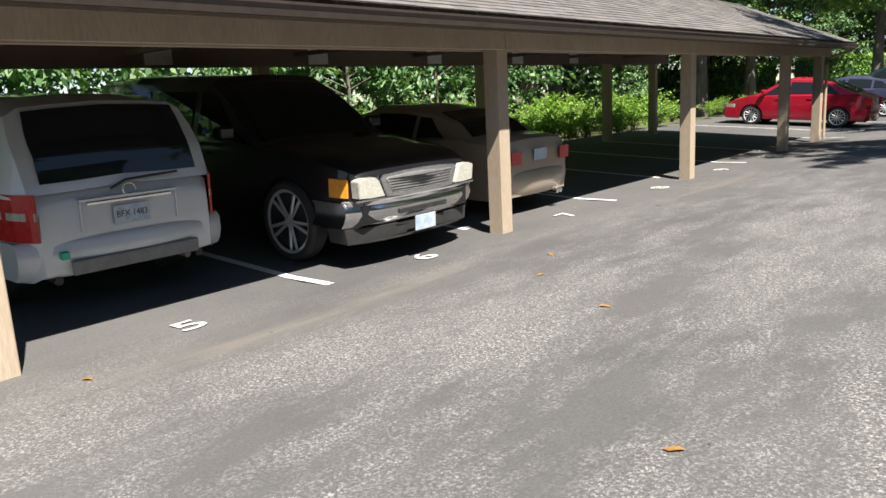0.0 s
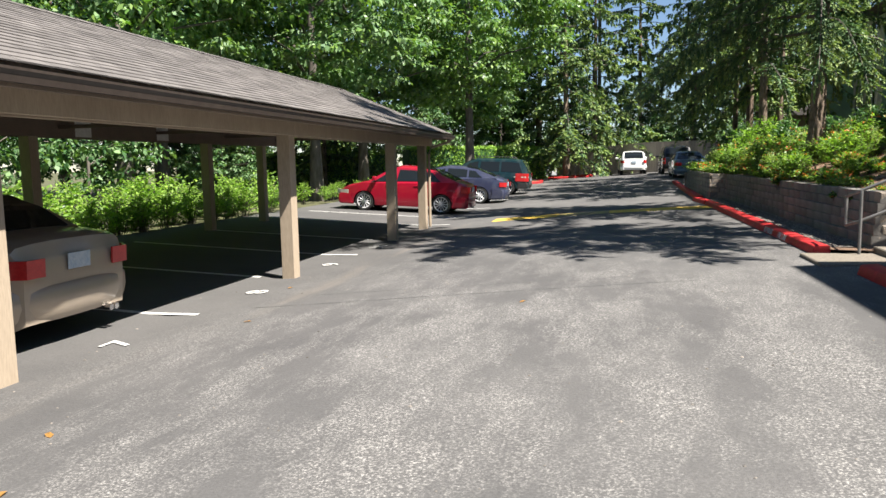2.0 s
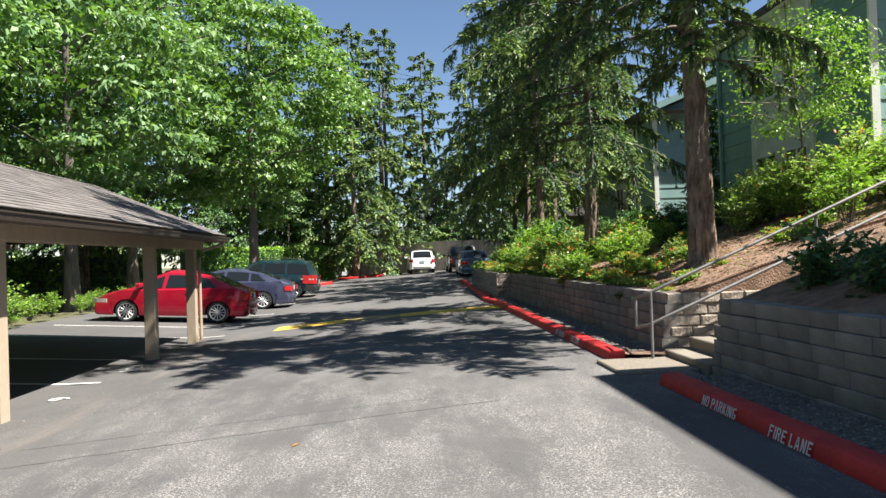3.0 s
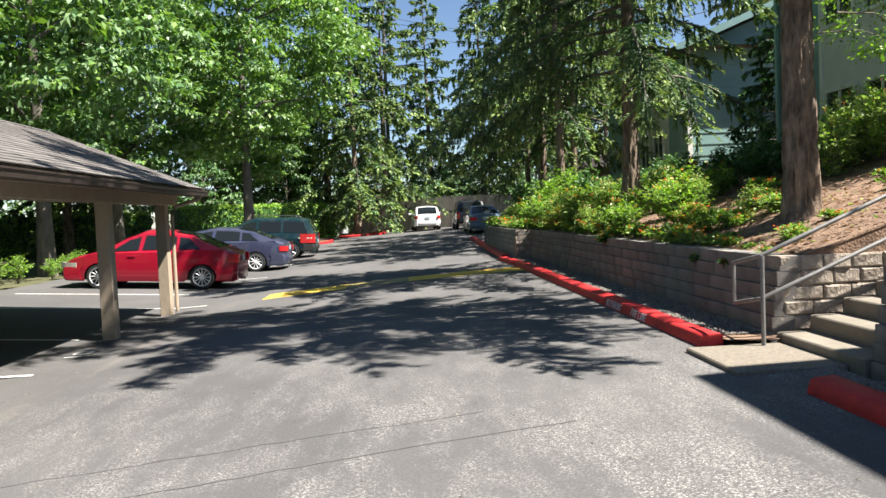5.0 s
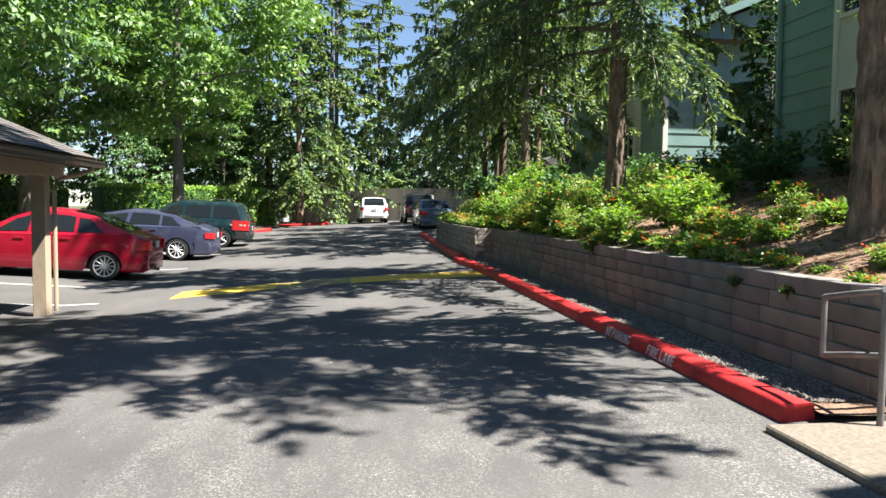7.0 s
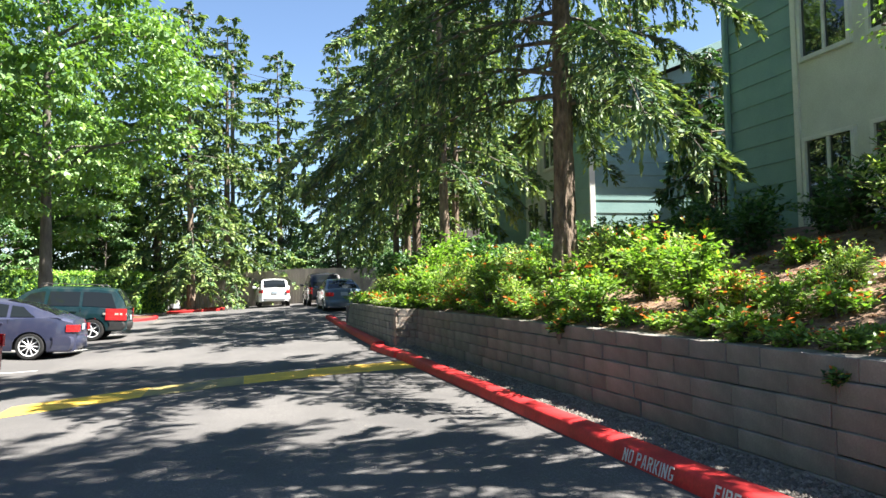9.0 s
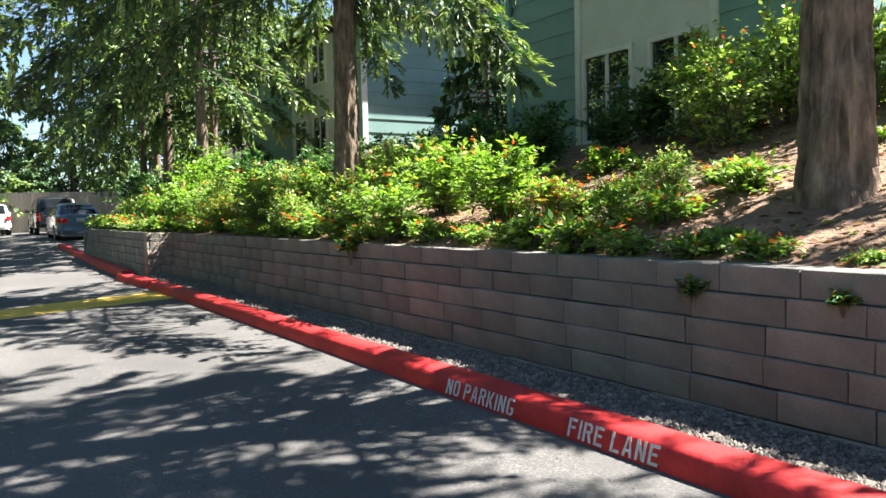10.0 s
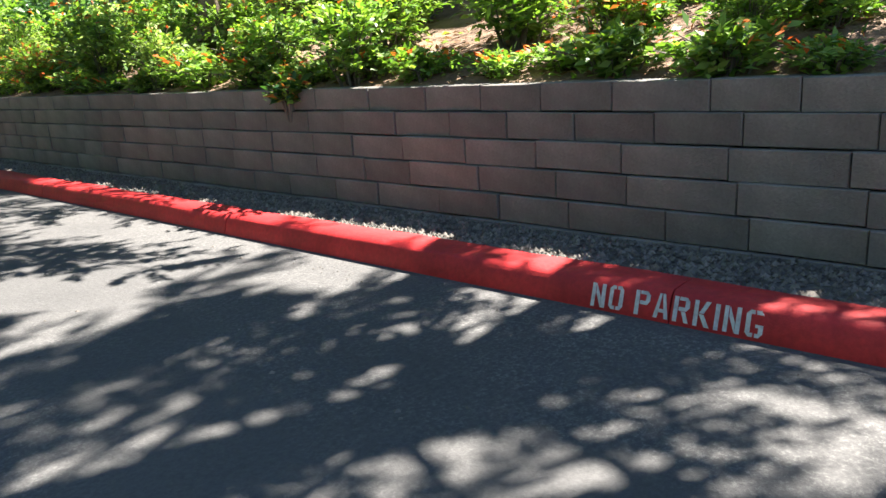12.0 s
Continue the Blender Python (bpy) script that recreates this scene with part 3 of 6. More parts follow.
# ---- houses on the bank ----
def lap_wall(parent, x0, y0, x1, y1, z0, z1, board=0.38, skip=()):
    """Lap siding between two corners: each board a tapered plank; skip holds (u0, u1, z0, z1) openings."""
    a, b = Vector((x0, y0, 0)), Vector((x1, y1, 0))
    L = (b - a).length
    d = (b - a) / L
    nrm = Vector((d.y, -d.x, 0))
    rows = round((z1 - z0) / board)
    for r in range(rows):
        za, zb = z0 + r * board, z0 + (r + 1) * board
        cuts = sorted((max(0, u0), min(L, u1)) for u0, u1, s0, s1 in skip if s0 < zb - 0.02 and s1 > za + 0.02)
        u, runs = 0.0, []
        for c0, c1 in cuts:
            if c0 - u > 0.03:
                runs.append((u, c0))
            u = max(u, c1)
        if L - u > 0.03:
            runs.append((u, L))
        for u0, u1 in runs:
            p, q = a + d * u0, a + d * u1
            v = []
            for w in (p, q):
                v += [w + Vector((0, 0, za)) + nrm * 0.032, w + Vector((0, 0, zb)) + nrm * 0.008, w + Vector((0, 0, zb)), w + Vector((0, 0, za))]
            raw("siding_board", [tuple(k) for k in v], [(0, 4, 5, 1), (1, 5, 6, 2), (3, 7, 4, 0), (0, 1, 2, 3), (7, 6, 5, 4)], SIDING, parent)


def window(parent, x, y0, y1, z0, z1, lights=2):
    """A framed sliding window in a wall that faces the driveway (-x)."""
    w = part("window", boxed(x - 0.02, y0 + 0.06, z0 + 0.06, x, y1 - 0.06, z1 - 0.06), WINDOW, parent, "dark glass window in a pale frame")
    bm = bmesh.new()
    box(bm, x - 0.07, y0, z0, x - 0.001, y0 + 0.07, z1), box(bm, x - 0.07, y1 - 0.07, z0, x - 0.001, y1, z1)
    box(bm, x - 0.07, y0 + 0.07, z1 - 0.07, x - 0.001, y1 - 0.07, z1), box(bm, x - 0.08, y0 + 0.07, z0, x - 0.001, y1 - 0.07, z0 + 0.07)
    part("window_frame", bm, TRIM_WHITE, w)
    for k in range(1, lights):
        yy = y0 + (y1 - y0) * k / lights
        part("mullion", boxed(x - 0.05, yy - 0.03, z0 + 0.07, x - 0.022, yy + 0.03, z1 - 0.07), TRIM_WHITE, w)


# house nearest the steps: two storeys of green siding with a pale window bay
house = thing("apartment_house", "two-storey green lap-sided apartment house with pale window bay", "house", at=(0, 0, 0))
HX, HZ0, HZ1 = 9.1, 1.6, 7.0
part("wall_core", boxed(HX + 0.002, 18.3, HZ0, 20, 24.86, HZ1), BLOCK_DARK, house)
lap_wall(house, HX, 24.86, HX, 22.97, HZ0, HZ1)
lap_wall(house, HX, 20.3, HX, 18.3, HZ0, HZ1)
lap_wall(house, HX, 18.3, 18, 18.3, HZ0, HZ1)
part("bay_panel", boxed(HX - 0.03, 20.3, HZ0, HX, 22.97, HZ1), PANEL_PALE, house, "pale painted bay panel")
for y in (22.97, 20.3):
    part("trim_board", boxed(HX - 0.075, y - 0.06, HZ0, HX - 0.001, y + 0.06, HZ1, 0.003), TRIM_WHITE, house)
part("corner_board", boxed(HX - 0.06, 18.24, HZ0, HX + 0.1, 18.298, HZ1), TRIM_WHITE, house)
for z0, z1 in ((2.3, 3.78), (5.05, 6.5)):
    window(house, HX - 0.03, 21.75, 22.85, z0, z1, 2)
    window(house, HX - 0.03, 20.42, 21.45, z0, z1, 2)
part("downpipe", boxed(HX - 0.12, 24.74, HZ0, HX - 0.035, 24.84, HZ1, 0.01), SIDING, house, "green downpipe at the corner")
part("eave_soffit", boxed(HX - 0.18, 17.8, HZ1, 20.4, 25.3, HZ1 + 0.08), TRIM_WHITE, house)
bm = bmesh.new()
box(bm, HX - 0.24, 17.7, HZ1 + 0.082, 20.5, 25.4, HZ1 + 0.25)
part("eave_board", bm, ROOF_DARK, house, "dark fascia under the roof")
raw("roof", [(HX - 0.24, 17.7, 7.252), (20.5, 17.7, 7.252), (20.5, 25.4, 7.252), (HX - 0.24, 25.4, 7.252), (14.5, 17.7, 9.4), (14.5, 25.4, 9.4)],
    [(0, 4, 5, 3), (1, 2, 5, 4), (0, 1, 4), (2, 3, 5), (0, 3, 2, 1)], ROOF_DARK, house)
# stair landing in the shade between the two houses
part("landing_wall", boxed(13.0, 24.9, 1.6, 13.15, 32.1, 5.2), SIDING, house, "green wall of the shaded entry")
for k in range(9):
    part("stair_rail_bar", boxed(9.9, 25.2 + 0.16 * k, 2.2 + 0.06 * k, 9.93, 25.23 + 0.16 * k, 3.1 + 0.06 * k), GUTTER, house)

second = thing("green_house", "sunlit green lap-sided house with a pale corner trim", "house", at=(0, 0, 0))
part("wall_core", boxed(9.802, 32.302, 1.6, 22, 42, 6.6), BLOCK_DARK, second)
lap_wall(second, 9.8, 32.3, 20, 32.3, 1.6, 6.8)
lap_wall(second, 9.8, 34.1, 9.8, 32.3, 1.6, 6.6)
lap_wall(second, 9.8, 41.9, 9.8, 37.4, 1.6, 6.6)
part("corner_board", boxed(9.74, 32.2, 1.6, 9.9, 32.262, 6.7), TRIM_WHITE, second)
part("bay_panel", boxed(9.76, 34.1, 1.6, 9.80, 37.4, 6.6), PANEL_PALE, second, "pale painted bay panel")
for z0, z1 in ((2.9, 4.3), (5.2, 6.5)):
    window(second, 9.755, 34.5, 35.6, z0, z1, 2)
    window(second, 9.755, 36.0, 37.1, z0, z1, 2)
raw("roof", [(9.1, 31.6, 6.7), (22.6, 31.6, 6.7), (22.6, 42.6, 6.7), (9.1, 42.6, 6.7), (15.5, 31.6, 9.3), (15.5, 42.6, 9.3)],
    [(0, 4, 5, 3), (1, 2, 5, 4), (0, 3, 2, 1)], ROOF_DARK, second)
raw("gable", [(9.8, 32.29, 6.7), (20.6, 32.29, 6.7), (15.5, 32.29, 9.0), (9.8, 32.35, 6.7), (20.6, 32.35, 6.7), (15.5, 32.35, 9.0)], [(0, 1, 2), (5, 4, 3), (0, 3, 4, 1)], SIDING, second)
part("rake_trim", slab_between(9.1, 6.72, 15.5, 9.32, 31.5, 31.59, 0.22), SIDING, second)

# block by the steps that throws the long straight shadow over the kerb
south = thing("south_house", "green lap-sided apartment house beside the steps", "house", at=(0, 0, 0))
part("wall_core", boxed(7.2, -14, 0.8, 20, 10.9, 7.4), SIDING, south)
raw("roof", [(6.58, -14.6, 7.4), (20.5, -14.6, 7.4), (20.5, 11.4, 7.4), (6.58, 11.4, 7.4), (13.7, -14.6, 9.6), (13.7, 11.4, 9.6)],
    [(0, 4, 5, 3), (1, 2, 5, 4), (0, 1, 4), (2, 3, 5), (0, 3, 2, 1)], ROOF_DARK, south)

# low garages far off
shed = thing("garage", "low beige garage with a grey roof beyond the trees", "garage", at=(0, 0, 0))
part("wall", boxed(9.4, 46, 1.5, 16, 52, 3.6), FENCE, shed)
raw("roof", [(8.8, 45.4, 3.6), (16.6, 45.4, 3.6), (16.6, 52.6, 3.6), (8.8, 52.6, 3.6), (12.7, 45.4, 5.0), (12.7, 52.6, 5.0)],
    [(0, 4, 5, 3), (1, 2, 5, 4), (0, 1, 4), (2, 3, 5), (0, 3, 2, 1)], SHINGLE, shed)
part("garage_door", boxed(10.6, 45.93, 1.5, 12.9, 45.998, 3.2), TRIM_WHITE, shed)

# fence that closes the lot
fence = thing("fence", "weathered grey board fence at the end of the lot", "fence", at=(0, 0, 0))
FA, FB = Vector((-5.5, 64.5, 0)), Vector((16, 57.0, 0))
fd = (FB - FA).normalized()
k = 0
u = 0.0
while u < (FB - FA).length - 0.2:
    p = FA + fd * u
    z0 = H(min(p.x, 3), p.y) - 0.1 + (1.4 if p.x > 10 else 0)
    bm = boxed(0, -0.012, 0, 0.19, 0.012, 2.35 + R.uniform(-0.02, 0.02))
    ob = part("board", bm, FENCE, fence)
    ob.matrix_world = Matrix.Translation((p.x, p.y, z0)) @ Matrix.Rotation(math.atan2(fd.y, fd.x), 4, "Z")
    u += 0.2

# ---- vehicles ----
CHROME = surface("chrome", (0.62, 0.62, 0.63), (0.72, 0.72, 0.73), 3, 0.16, 1.0, 30, 0)
RUBBER = surface("tyre_rubber", (0.018, 0.018, 0.018), (0.03, 0.03, 0.03), 10, 0.85, bump_scale=80, bump_d=0.002)
BLACK_TRIM = surface("black_plastic", (0.02, 0.02, 0.02), (0.035, 0.035, 0.035), 8, 0.55, bump_d=0.001)
ALLOY = surface("alloy_rim", (0.66, 0.66, 0.67), (0.78, 0.78, 0.79), 6, 0.35, 0.15, 40, 0)
BRIGHT_RIM = surface("polished_rim", (0.7, 0.7, 0.71), (0.8, 0.8, 0.81), 6, 0.14, 0.6, 40, 0)
LAMP_RED = surface("red_lamp_lens", (0.42, 0.015, 0.02), (0.55, 0.03, 0.03), 20, 0.15, bump_d=0)
LAMP_CLEAR = surface("clear_lamp_lens", (0.36, 0.35, 0.30), (0.52, 0.51, 0.45), 40, 0.15, bump_d=0)
LAMP_AMBER = surface("amber_lamp_lens", (0.65, 0.25, 0.02), (0.75, 0.32, 0.03), 20, 0.15, bump_d=0)
CAR_GLASS = glass_material("tinted_car_glass", (0.012, 0.015, 0.016), 0.03, 0.45, 0.0)
GREY_TRIM = surface("grey_plastic", (0.16, 0.16, 0.16), (0.22, 0.22, 0.22), 8, 0.6, bump_d=0.001)
PLATE = surface("number_plate", (0.28, 0.38, 0.5), (0.5, 0.55, 0.58), 14, 0.4, bump_d=0)


def lerp_curve(pts, x):
    if x <= pts[0][0]:
        return pts[0][1]
    for (xa, za), (xb, zb) in zip(pts, pts[1:]):
        if x <= xb:
            t = (x - xa) / (xb - xa)
            t = t * t * (3 - 2 * t) * 0.5 + t * 0.5
            return za + (zb - za) * t
    return pts[-1][1]


def strip(quads, thick=0.012):
    """A plate from a grid of points (rows of equal length), given thickness along its normals."""
    bm = bmesh.new()
    rows = [[bm.verts.new(p) for p in r] for r in quads]
    for r0, r1 in zip(rows, rows[1:]):
        for k in range(len(r0) - 1):
            bm.faces.new((r0[k], r0[k + 1], r1[k + 1], r1[k]))
    bmesh.ops.recalc_face_normals(bm, faces=bm.faces[:])
    bmesh.ops.solidify(bm, geom=bm.faces[:], thickness=thick)
    bmesh.ops.recalc_face_normals(bm, faces=bm.faces[:])
    return bm


def wheel_on(car, name, x, y, r, out, spokes, tyre_w=0.21, rim_f=0.68, rim_mat=None, twin=0.0):
    w = part(name, boxed(-0.02, -0.02, -0.02, 0.02, 0.02, 0.02), BLACK_TRIM, car)
    w.location = (x, y, r)
    s = 1 if out > 0 else -1
    bm = bmesh.new()
    n = 28
    prof = [(r * rim_f, -0.5), (r * 0.93, -0.5), (r, -0.34), (r, 0.34), (r * 0.93, 0.5), (r * rim_f, 0.5), (r * rim_f * 0.97, 0.1), (r * rim_f * 0.97, -0.5)]
    rings = [[bm.verts.new((math.cos(k * 2 * math.pi / n) * a, b * tyre_w * s, math.sin(k * 2 * math.pi / n) * a)) for a, b in prof] for k in range(n)]
    for k in range(n):
        r0, r1 = rings[k], rings[(k + 1) % n]
        for i in range(len(prof)):
            bm.faces.new((r0[i], r0[(i + 1) % len(prof)], r1[(i + 1) % len(prof)], r1[i]))
    bmesh.ops.recalc_face_normals(bm, faces=bm.faces[:])
    part("tyre", bm, RUBBER, w, "", 40)
    bm = bmesh.new()
    R0 = r * rim_f
    yo = 0.47 * tyre_w * s
    for a0, a1, ya, yb in ((R0 * 0.9, R0 * 1.0, yo * 0.9, yo), (R0 * 0.0, R0 * 0.22, yo * 0.85, yo * 0.8)):
        for k in range(n):
            t0, t1 = k * 2 * math.pi / n, (k + 1) * 2 * math.pi / n
            q = [(math.cos(t) * a, yy, math.sin(t) * a) for t, a, yy in ((t0, a0, ya), (t0, a1, yb), (t1, a1, yb), (t1, a0, ya))]
            if a0 == 0:
                q = q[:3]
            bm.faces.new([bm.verts.new(p) for p in q])
    for k in range(spokes):
        t = k * 2 * math.pi / spokes + (twin if k % 2 else 0.0)
        wd = R0 * (0.55 / spokes ** 0.5) * 0.62
        m = Matrix.Rotation(t, 4, "Y")
        box(bm, R0 * 0.15, min(yo * 0.6, yo * 0.85), -wd / 2, R0 * 0.93, max(yo * 0.6, yo * 0.85), wd / 2, 0.006, m)
    part("rim", bm, rim_mat or ALLOY, w, "")
    bm = bmesh.new()
    tube(bm, [(0, yo * 0.1, 0), (0, yo * 0.35, 0)], R0 * 0.95, 20)
    part("brake_disc", bm, BLACK_TRIM, w)
    return w


def vehicle(name, label, colour, L, W, upper, roof, sill, axles, wr, cab, windows, trim=None, spokes=7, tail=None, head=None, rim_mat=None, grille=None,
            bumper_mat=None, rear_glass=(0.1, 0.88), plate_z=0.75, rim_f=0.68, handles=True, wiper=False, bump_z=(0.3, 0.55), category="car", twin=0.0, nose_plate=0.0):
    """A road vehicle along +x, origin on the ground at mid-length. upper: waist and bonnet line (x from the tail, z); roof: the cabin's
    roofline; sill: underside height; axles: x of the wheels; cab: waist and roof half-widths as shares of W / 2;
    windows: side panes as (x0 low, x1 low, x0 high, x1 high) along the cabin."""
    car = thing(name, label, category)
    hw = W / 2
    mid = L / 2

    def wid(x):
        u = abs(x - mid) / mid
        return hw * (1 - 0.06 * u ** 3 - 0.16 * u ** 14)

    def depth(y):
        d = 0.0
        while wid(d) < y and d < 0.6:
            d += 0.01
        return d

    def low(x):
        z = sill
        for ax in axles:
            d = abs(x - ax)
            ra = wr * 1.16
            if d < ra:
                z = max(z, math.sqrt(ra * ra - d * d) + wr * 0.92)
        return z

    xs = sorted(set([0.0, 0.03, 0.09, 0.2] + [L - v for v in (0.0, 0.03, 0.09, 0.2)] + span(0.3, L - 0.3, 0.13) + [ax + wr * 1.16 * c for ax in axles for c in (-1.0, -0.97, -0.85, -0.6, -0.3, 0, 0.3, 0.6, 0.85, 0.97, 1.0)]))
    bm = bmesh.new()
    rings = []
    for x in xs:
        zu, zl, w = lerp_curve(upper, x), low(x), wid(x)
        e = min(x, L - x)
        tuck = 0.05 * max(0, 1 - e / 0.09)
        zl2 = min(zl + tuck, zu - 0.05)
        zu2 = zu - tuck * 1.2
        pts = []
        for k in (0.0, 0.12, 0.35, 0.6, 0.82, 0.95):
            z = zl2 + (zu2 - zl2) * k
            f = 1 - 0.045 * max(0, (z - 0.62) / 0.45) ** 2 - 0.05 * max(0, (0.45 - z) / 0.3) ** 2
            pts.append((w * f, z))
        pts += [(w * 0.90, zu2 + 0.008), (w * 0.62, zu2 + 0.03), (w * 0.3, zu2 + 0.038)]
        ring = [bm.verts.new((x - mid, -a, b)) for a, b in pts] + [bm.verts.new((x - mid, 0, zu2 + 0.04))] + [bm.verts.new((x - mid, a, b)) for a, b in pts[::-1]]
        rings.append(ring)
    for r0, r1 in zip(rings, rings[1:]):
        for k in range(len(r0) - 1):
            bm.faces.new((r0[k], r0[k + 1], r1[k + 1], r1[k]))
    bm.faces.new(rings[0]), bm.faces.new(rings[-1][::-1])
    bmesh.ops.recalc_face_normals(bm, faces=bm.faces[:])
    part("body", bm, colour, car, "", 35)
    part("underbody", boxed(-mid + 0.25, -hw * 0.72, sill + 0.02, mid - 0.25, hw * 0.72, min(z for _, z in upper) - 0.12), BLACK_TRIM, car)
    # cabin
    ca, cb = cab
    x0, x1 = roof[0][0], roof[-1][0]
    cx = sorted(set(span(x0, x1, 0.12) + [p[0] for p in roof]))

    def side(x, k, s, off=0.0):
        zb, zt = lerp_curve(upper, x) - 0.02, lerp_curve(roof, x)
        h = max(0.0, zt - zb)
        full = max(z for _, z in roof) - zb
        g = h / full if full > 0 else 0
        wb = hw * ca * (min(1, 0.07 + wid(x) / hw) if x < mid else 1)
        wt = wb * (1 + (cb / ca - 1) * g)
        kk = k * 0.88
        return Vector((x - mid, s * (wb + (wt - wb) * k + off), zb + h * kk + off * 0.3))

    bm = bmesh.new()
    rings = []
    for x in cx:
        zt = lerp_curve(roof, x)
        ring = [side(x, k, -1) for k in (0, 0.5, 0.9, 1.0)]
        top = ring[-1]
        ring += [Vector((x - mid, top.y * 0.86, top.z + (zt - top.z) * 0.75)), Vector((x - mid, top.y * 0.5, zt)), Vector((x - mid, 0, zt + 0.015))]
        ring += [Vector((v.x, -v.y, v.z)) for v in ring[-2::-1]]
        rings.append([bm.verts.new(v) for v in ring])
    for r0, r1 in zip(rings, rings[1:]):
        for k in range(len(r0) - 1):
            bm.faces.new((r0[k], r0[k + 1], r1[k + 1], r1[k]))
    bmesh.ops.recalc_face_normals(bm, faces=bm.faces[:])
    part("cabin", bm, colour, car, "", 30)
    for s in (-1, 1):
        for a0, a1, b0, b1 in windows:
            grid = []
            for k in (0.10, 0.45, 0.86):
                t = (k - 0.1) / 0.76
                xa, xb = a0 + (b0 - a0) * t, a1 + (b1 - a1) * t
                grid.append([side(xa + (xb - xa) * i / 4, k, s, 0.012) for i in range(5)])
            part("side_window", strip(grid, 0.01), CAR_GLASS, car, "tinted side window")
    # windscreen and rear glass on the sloping ends of the cabin
    peak = max(z for _, z in roof)
    for nm, (xa, xb), (fa, fb) in (("windscreen", (roof[-1][0], next(p[0] for p in reversed(roof) if p[1] > peak - 0.08)), (0.06, 0.94)), ("rear_window", (roof[0][0], next(p[0] for p in roof if p[1] > peak - 0.08)), rear_glass)):
        sgn = 1 if nm == "windscreen" else -1
        grid = []
        for step in range(9):
            x = xa + (xb - xa) * (fa + (fb - fa) * step / 8)
            z, top = lerp_curve(roof, x), side(x, 1.0, 1)
            dz = (lerp_curve(roof, x + 0.02) - lerp_curve(roof, x - 0.02)) / 0.04
            nv = Vector((-dz, 0, 1)).normalized() * 0.016
            half = [(0, z + 0.015), (top.y * 0.5, z), (top.y * 0.84, top.z + (z - top.z) * 0.78)]
            row = [Vector((x - mid, -y, zz)) + nv for y, zz in half[:0:-1]] + [Vector((x - mid, y, zz)) + nv for y, zz in half]
            grid.append(row)
        part(nm, strip(grid, 0.012), CAR_GLASS, car, "dark tinted %s" % nm.replace("_", " "))
    for nm, ax in (("rear_wheel", axles[0]), ("front_wheel", axles[1])):
        for s in (-1, 1):
            wheel_on(car, nm, ax - mid, s * (hw - 0.125), wr, s, spokes, rim_f=rim_f, rim_mat=rim_mat, twin=twin)
    # bumpers as shells that wrap the ends
    bz0, bz1 = bump_z
    for nm, sgn in (("rear_bumper", -1), ("front_bumper", 1)):
        grid = []
        for z, pr in ((bz0, 0.0), (bz0 + 0.06, 0.045), ((bz0 + bz1) / 2, 0.07), (bz1 - 0.04, 0.06), (bz1, 0.015)):
            row = []
            for q in (-1, -0.97, -0.85, -0.6, -0.3, 0, 0.3, 0.6, 0.85, 0.97, 1):
                bow = 0.55 if abs(q) == 1 else 0.16 * abs(q) ** 3.0
                row.append(Vector((sgn * (mid + pr - bow), hw * 0.985 * min(1, abs(q) * 1.0) * (1 if q > 0 else -1), z)))
            grid.append(row)
        part(nm, strip(grid, 0.02), bumper_mat or colour, car, "", 50)
    # lamps
    for lamps, sgn in ((tail, -1), (head, 1)):
        for y0, y1, z0, z1, wrap, material, nm in lamps or ():
            for s in (-1, 1):
                row = []
                for z in (z0, (z0 + z1) / 2, z1):
                    r = []
                    for i in range(5):
                        y = y0 + (y1 - y0) * i / 4
                        r.append(Vector((sgn * (mid - depth(y) + 0.045), s * (y + 0.012), z)))
                    if wrap:
                        for e in (0.5, 1.0):
                            d = depth(y1) + (wrap) * e
                            r.append(Vector((sgn * (mid - d), s * (wid(d) * 0.995 + 0.022), z)))
                    row.append(r)
                part(nm, strip(row, 0.02), material, car)
    for nm, sgn in (("rear_plate", -1), ("front_plate", 1)):
        z = plate_z if sgn < 0 else nose_plate or bz0 + 0.08
        x = sgn * (mid + (0.018 if sgn < 0 and plate_z > bz1 else 0.085))
        part(nm, boxed(min(x, x + sgn * 0.01), -0.155, z - 0.078, max(x, x + sgn * 0.01), 0.155, z + 0.078, 0.003), PLATE, car, "pale blue and white number plate")
    if grille:
        g0, g1, gz0, gz1 = grille
        part("grille", boxed(mid - 0.02, g0, gz0, mid + 0.03, g1, gz1, 0.012), BLACK_TRIM, car, "dark mesh grille")
    if handles:
        for i, (a0, a1, b0, b1) in enumerate(windows[:2]):
            for s in (-1, 1):
                x = min(a0, a1) + 0.16 - mid
                p = wid(x + mid)
                zz = lerp_curve(upper, x + mid) - 0.13
                part("door_handle", boxed(x - 0.1, s * p * 0.985 - 0.022, zz - 0.016, x + 0.1, s * p * 0.985 + 0.022, zz + 0.016, 0.006), colour, car)
                for xx in (min(a0, a1) - 0.05 - mid,):
                    part("door_seam", boxed(xx - 0.004, s * hw * 0.97 - 0.012, sill + 0.12, xx + 0.004, s * hw * 0.97 + 0.012, zz + 0.1), BLACK_TRIM, car)
    mx = roof[-1][0] - 0.42 - mid
    mz = lerp_curve(upper, mx + mid) + 0.10
    for s in (-1, 1):
        bm = bmesh.new()
        box(bm, mx - 0.06, s * hw * 0.93, mz - 0.03, mx + 0.0, s * hw * 1.02, mz + 0.01, 0.006)
        box(bm, mx - 0.07, s * hw * 1.0 + (0 if s > 0 else -0.2), mz - 0.06, mx + 0.06, s * hw * 1.0 + (0.2 if s > 0 else 0), mz + 0.08, 0.025)
        part("door_mirror", bm, trim or colour, car)
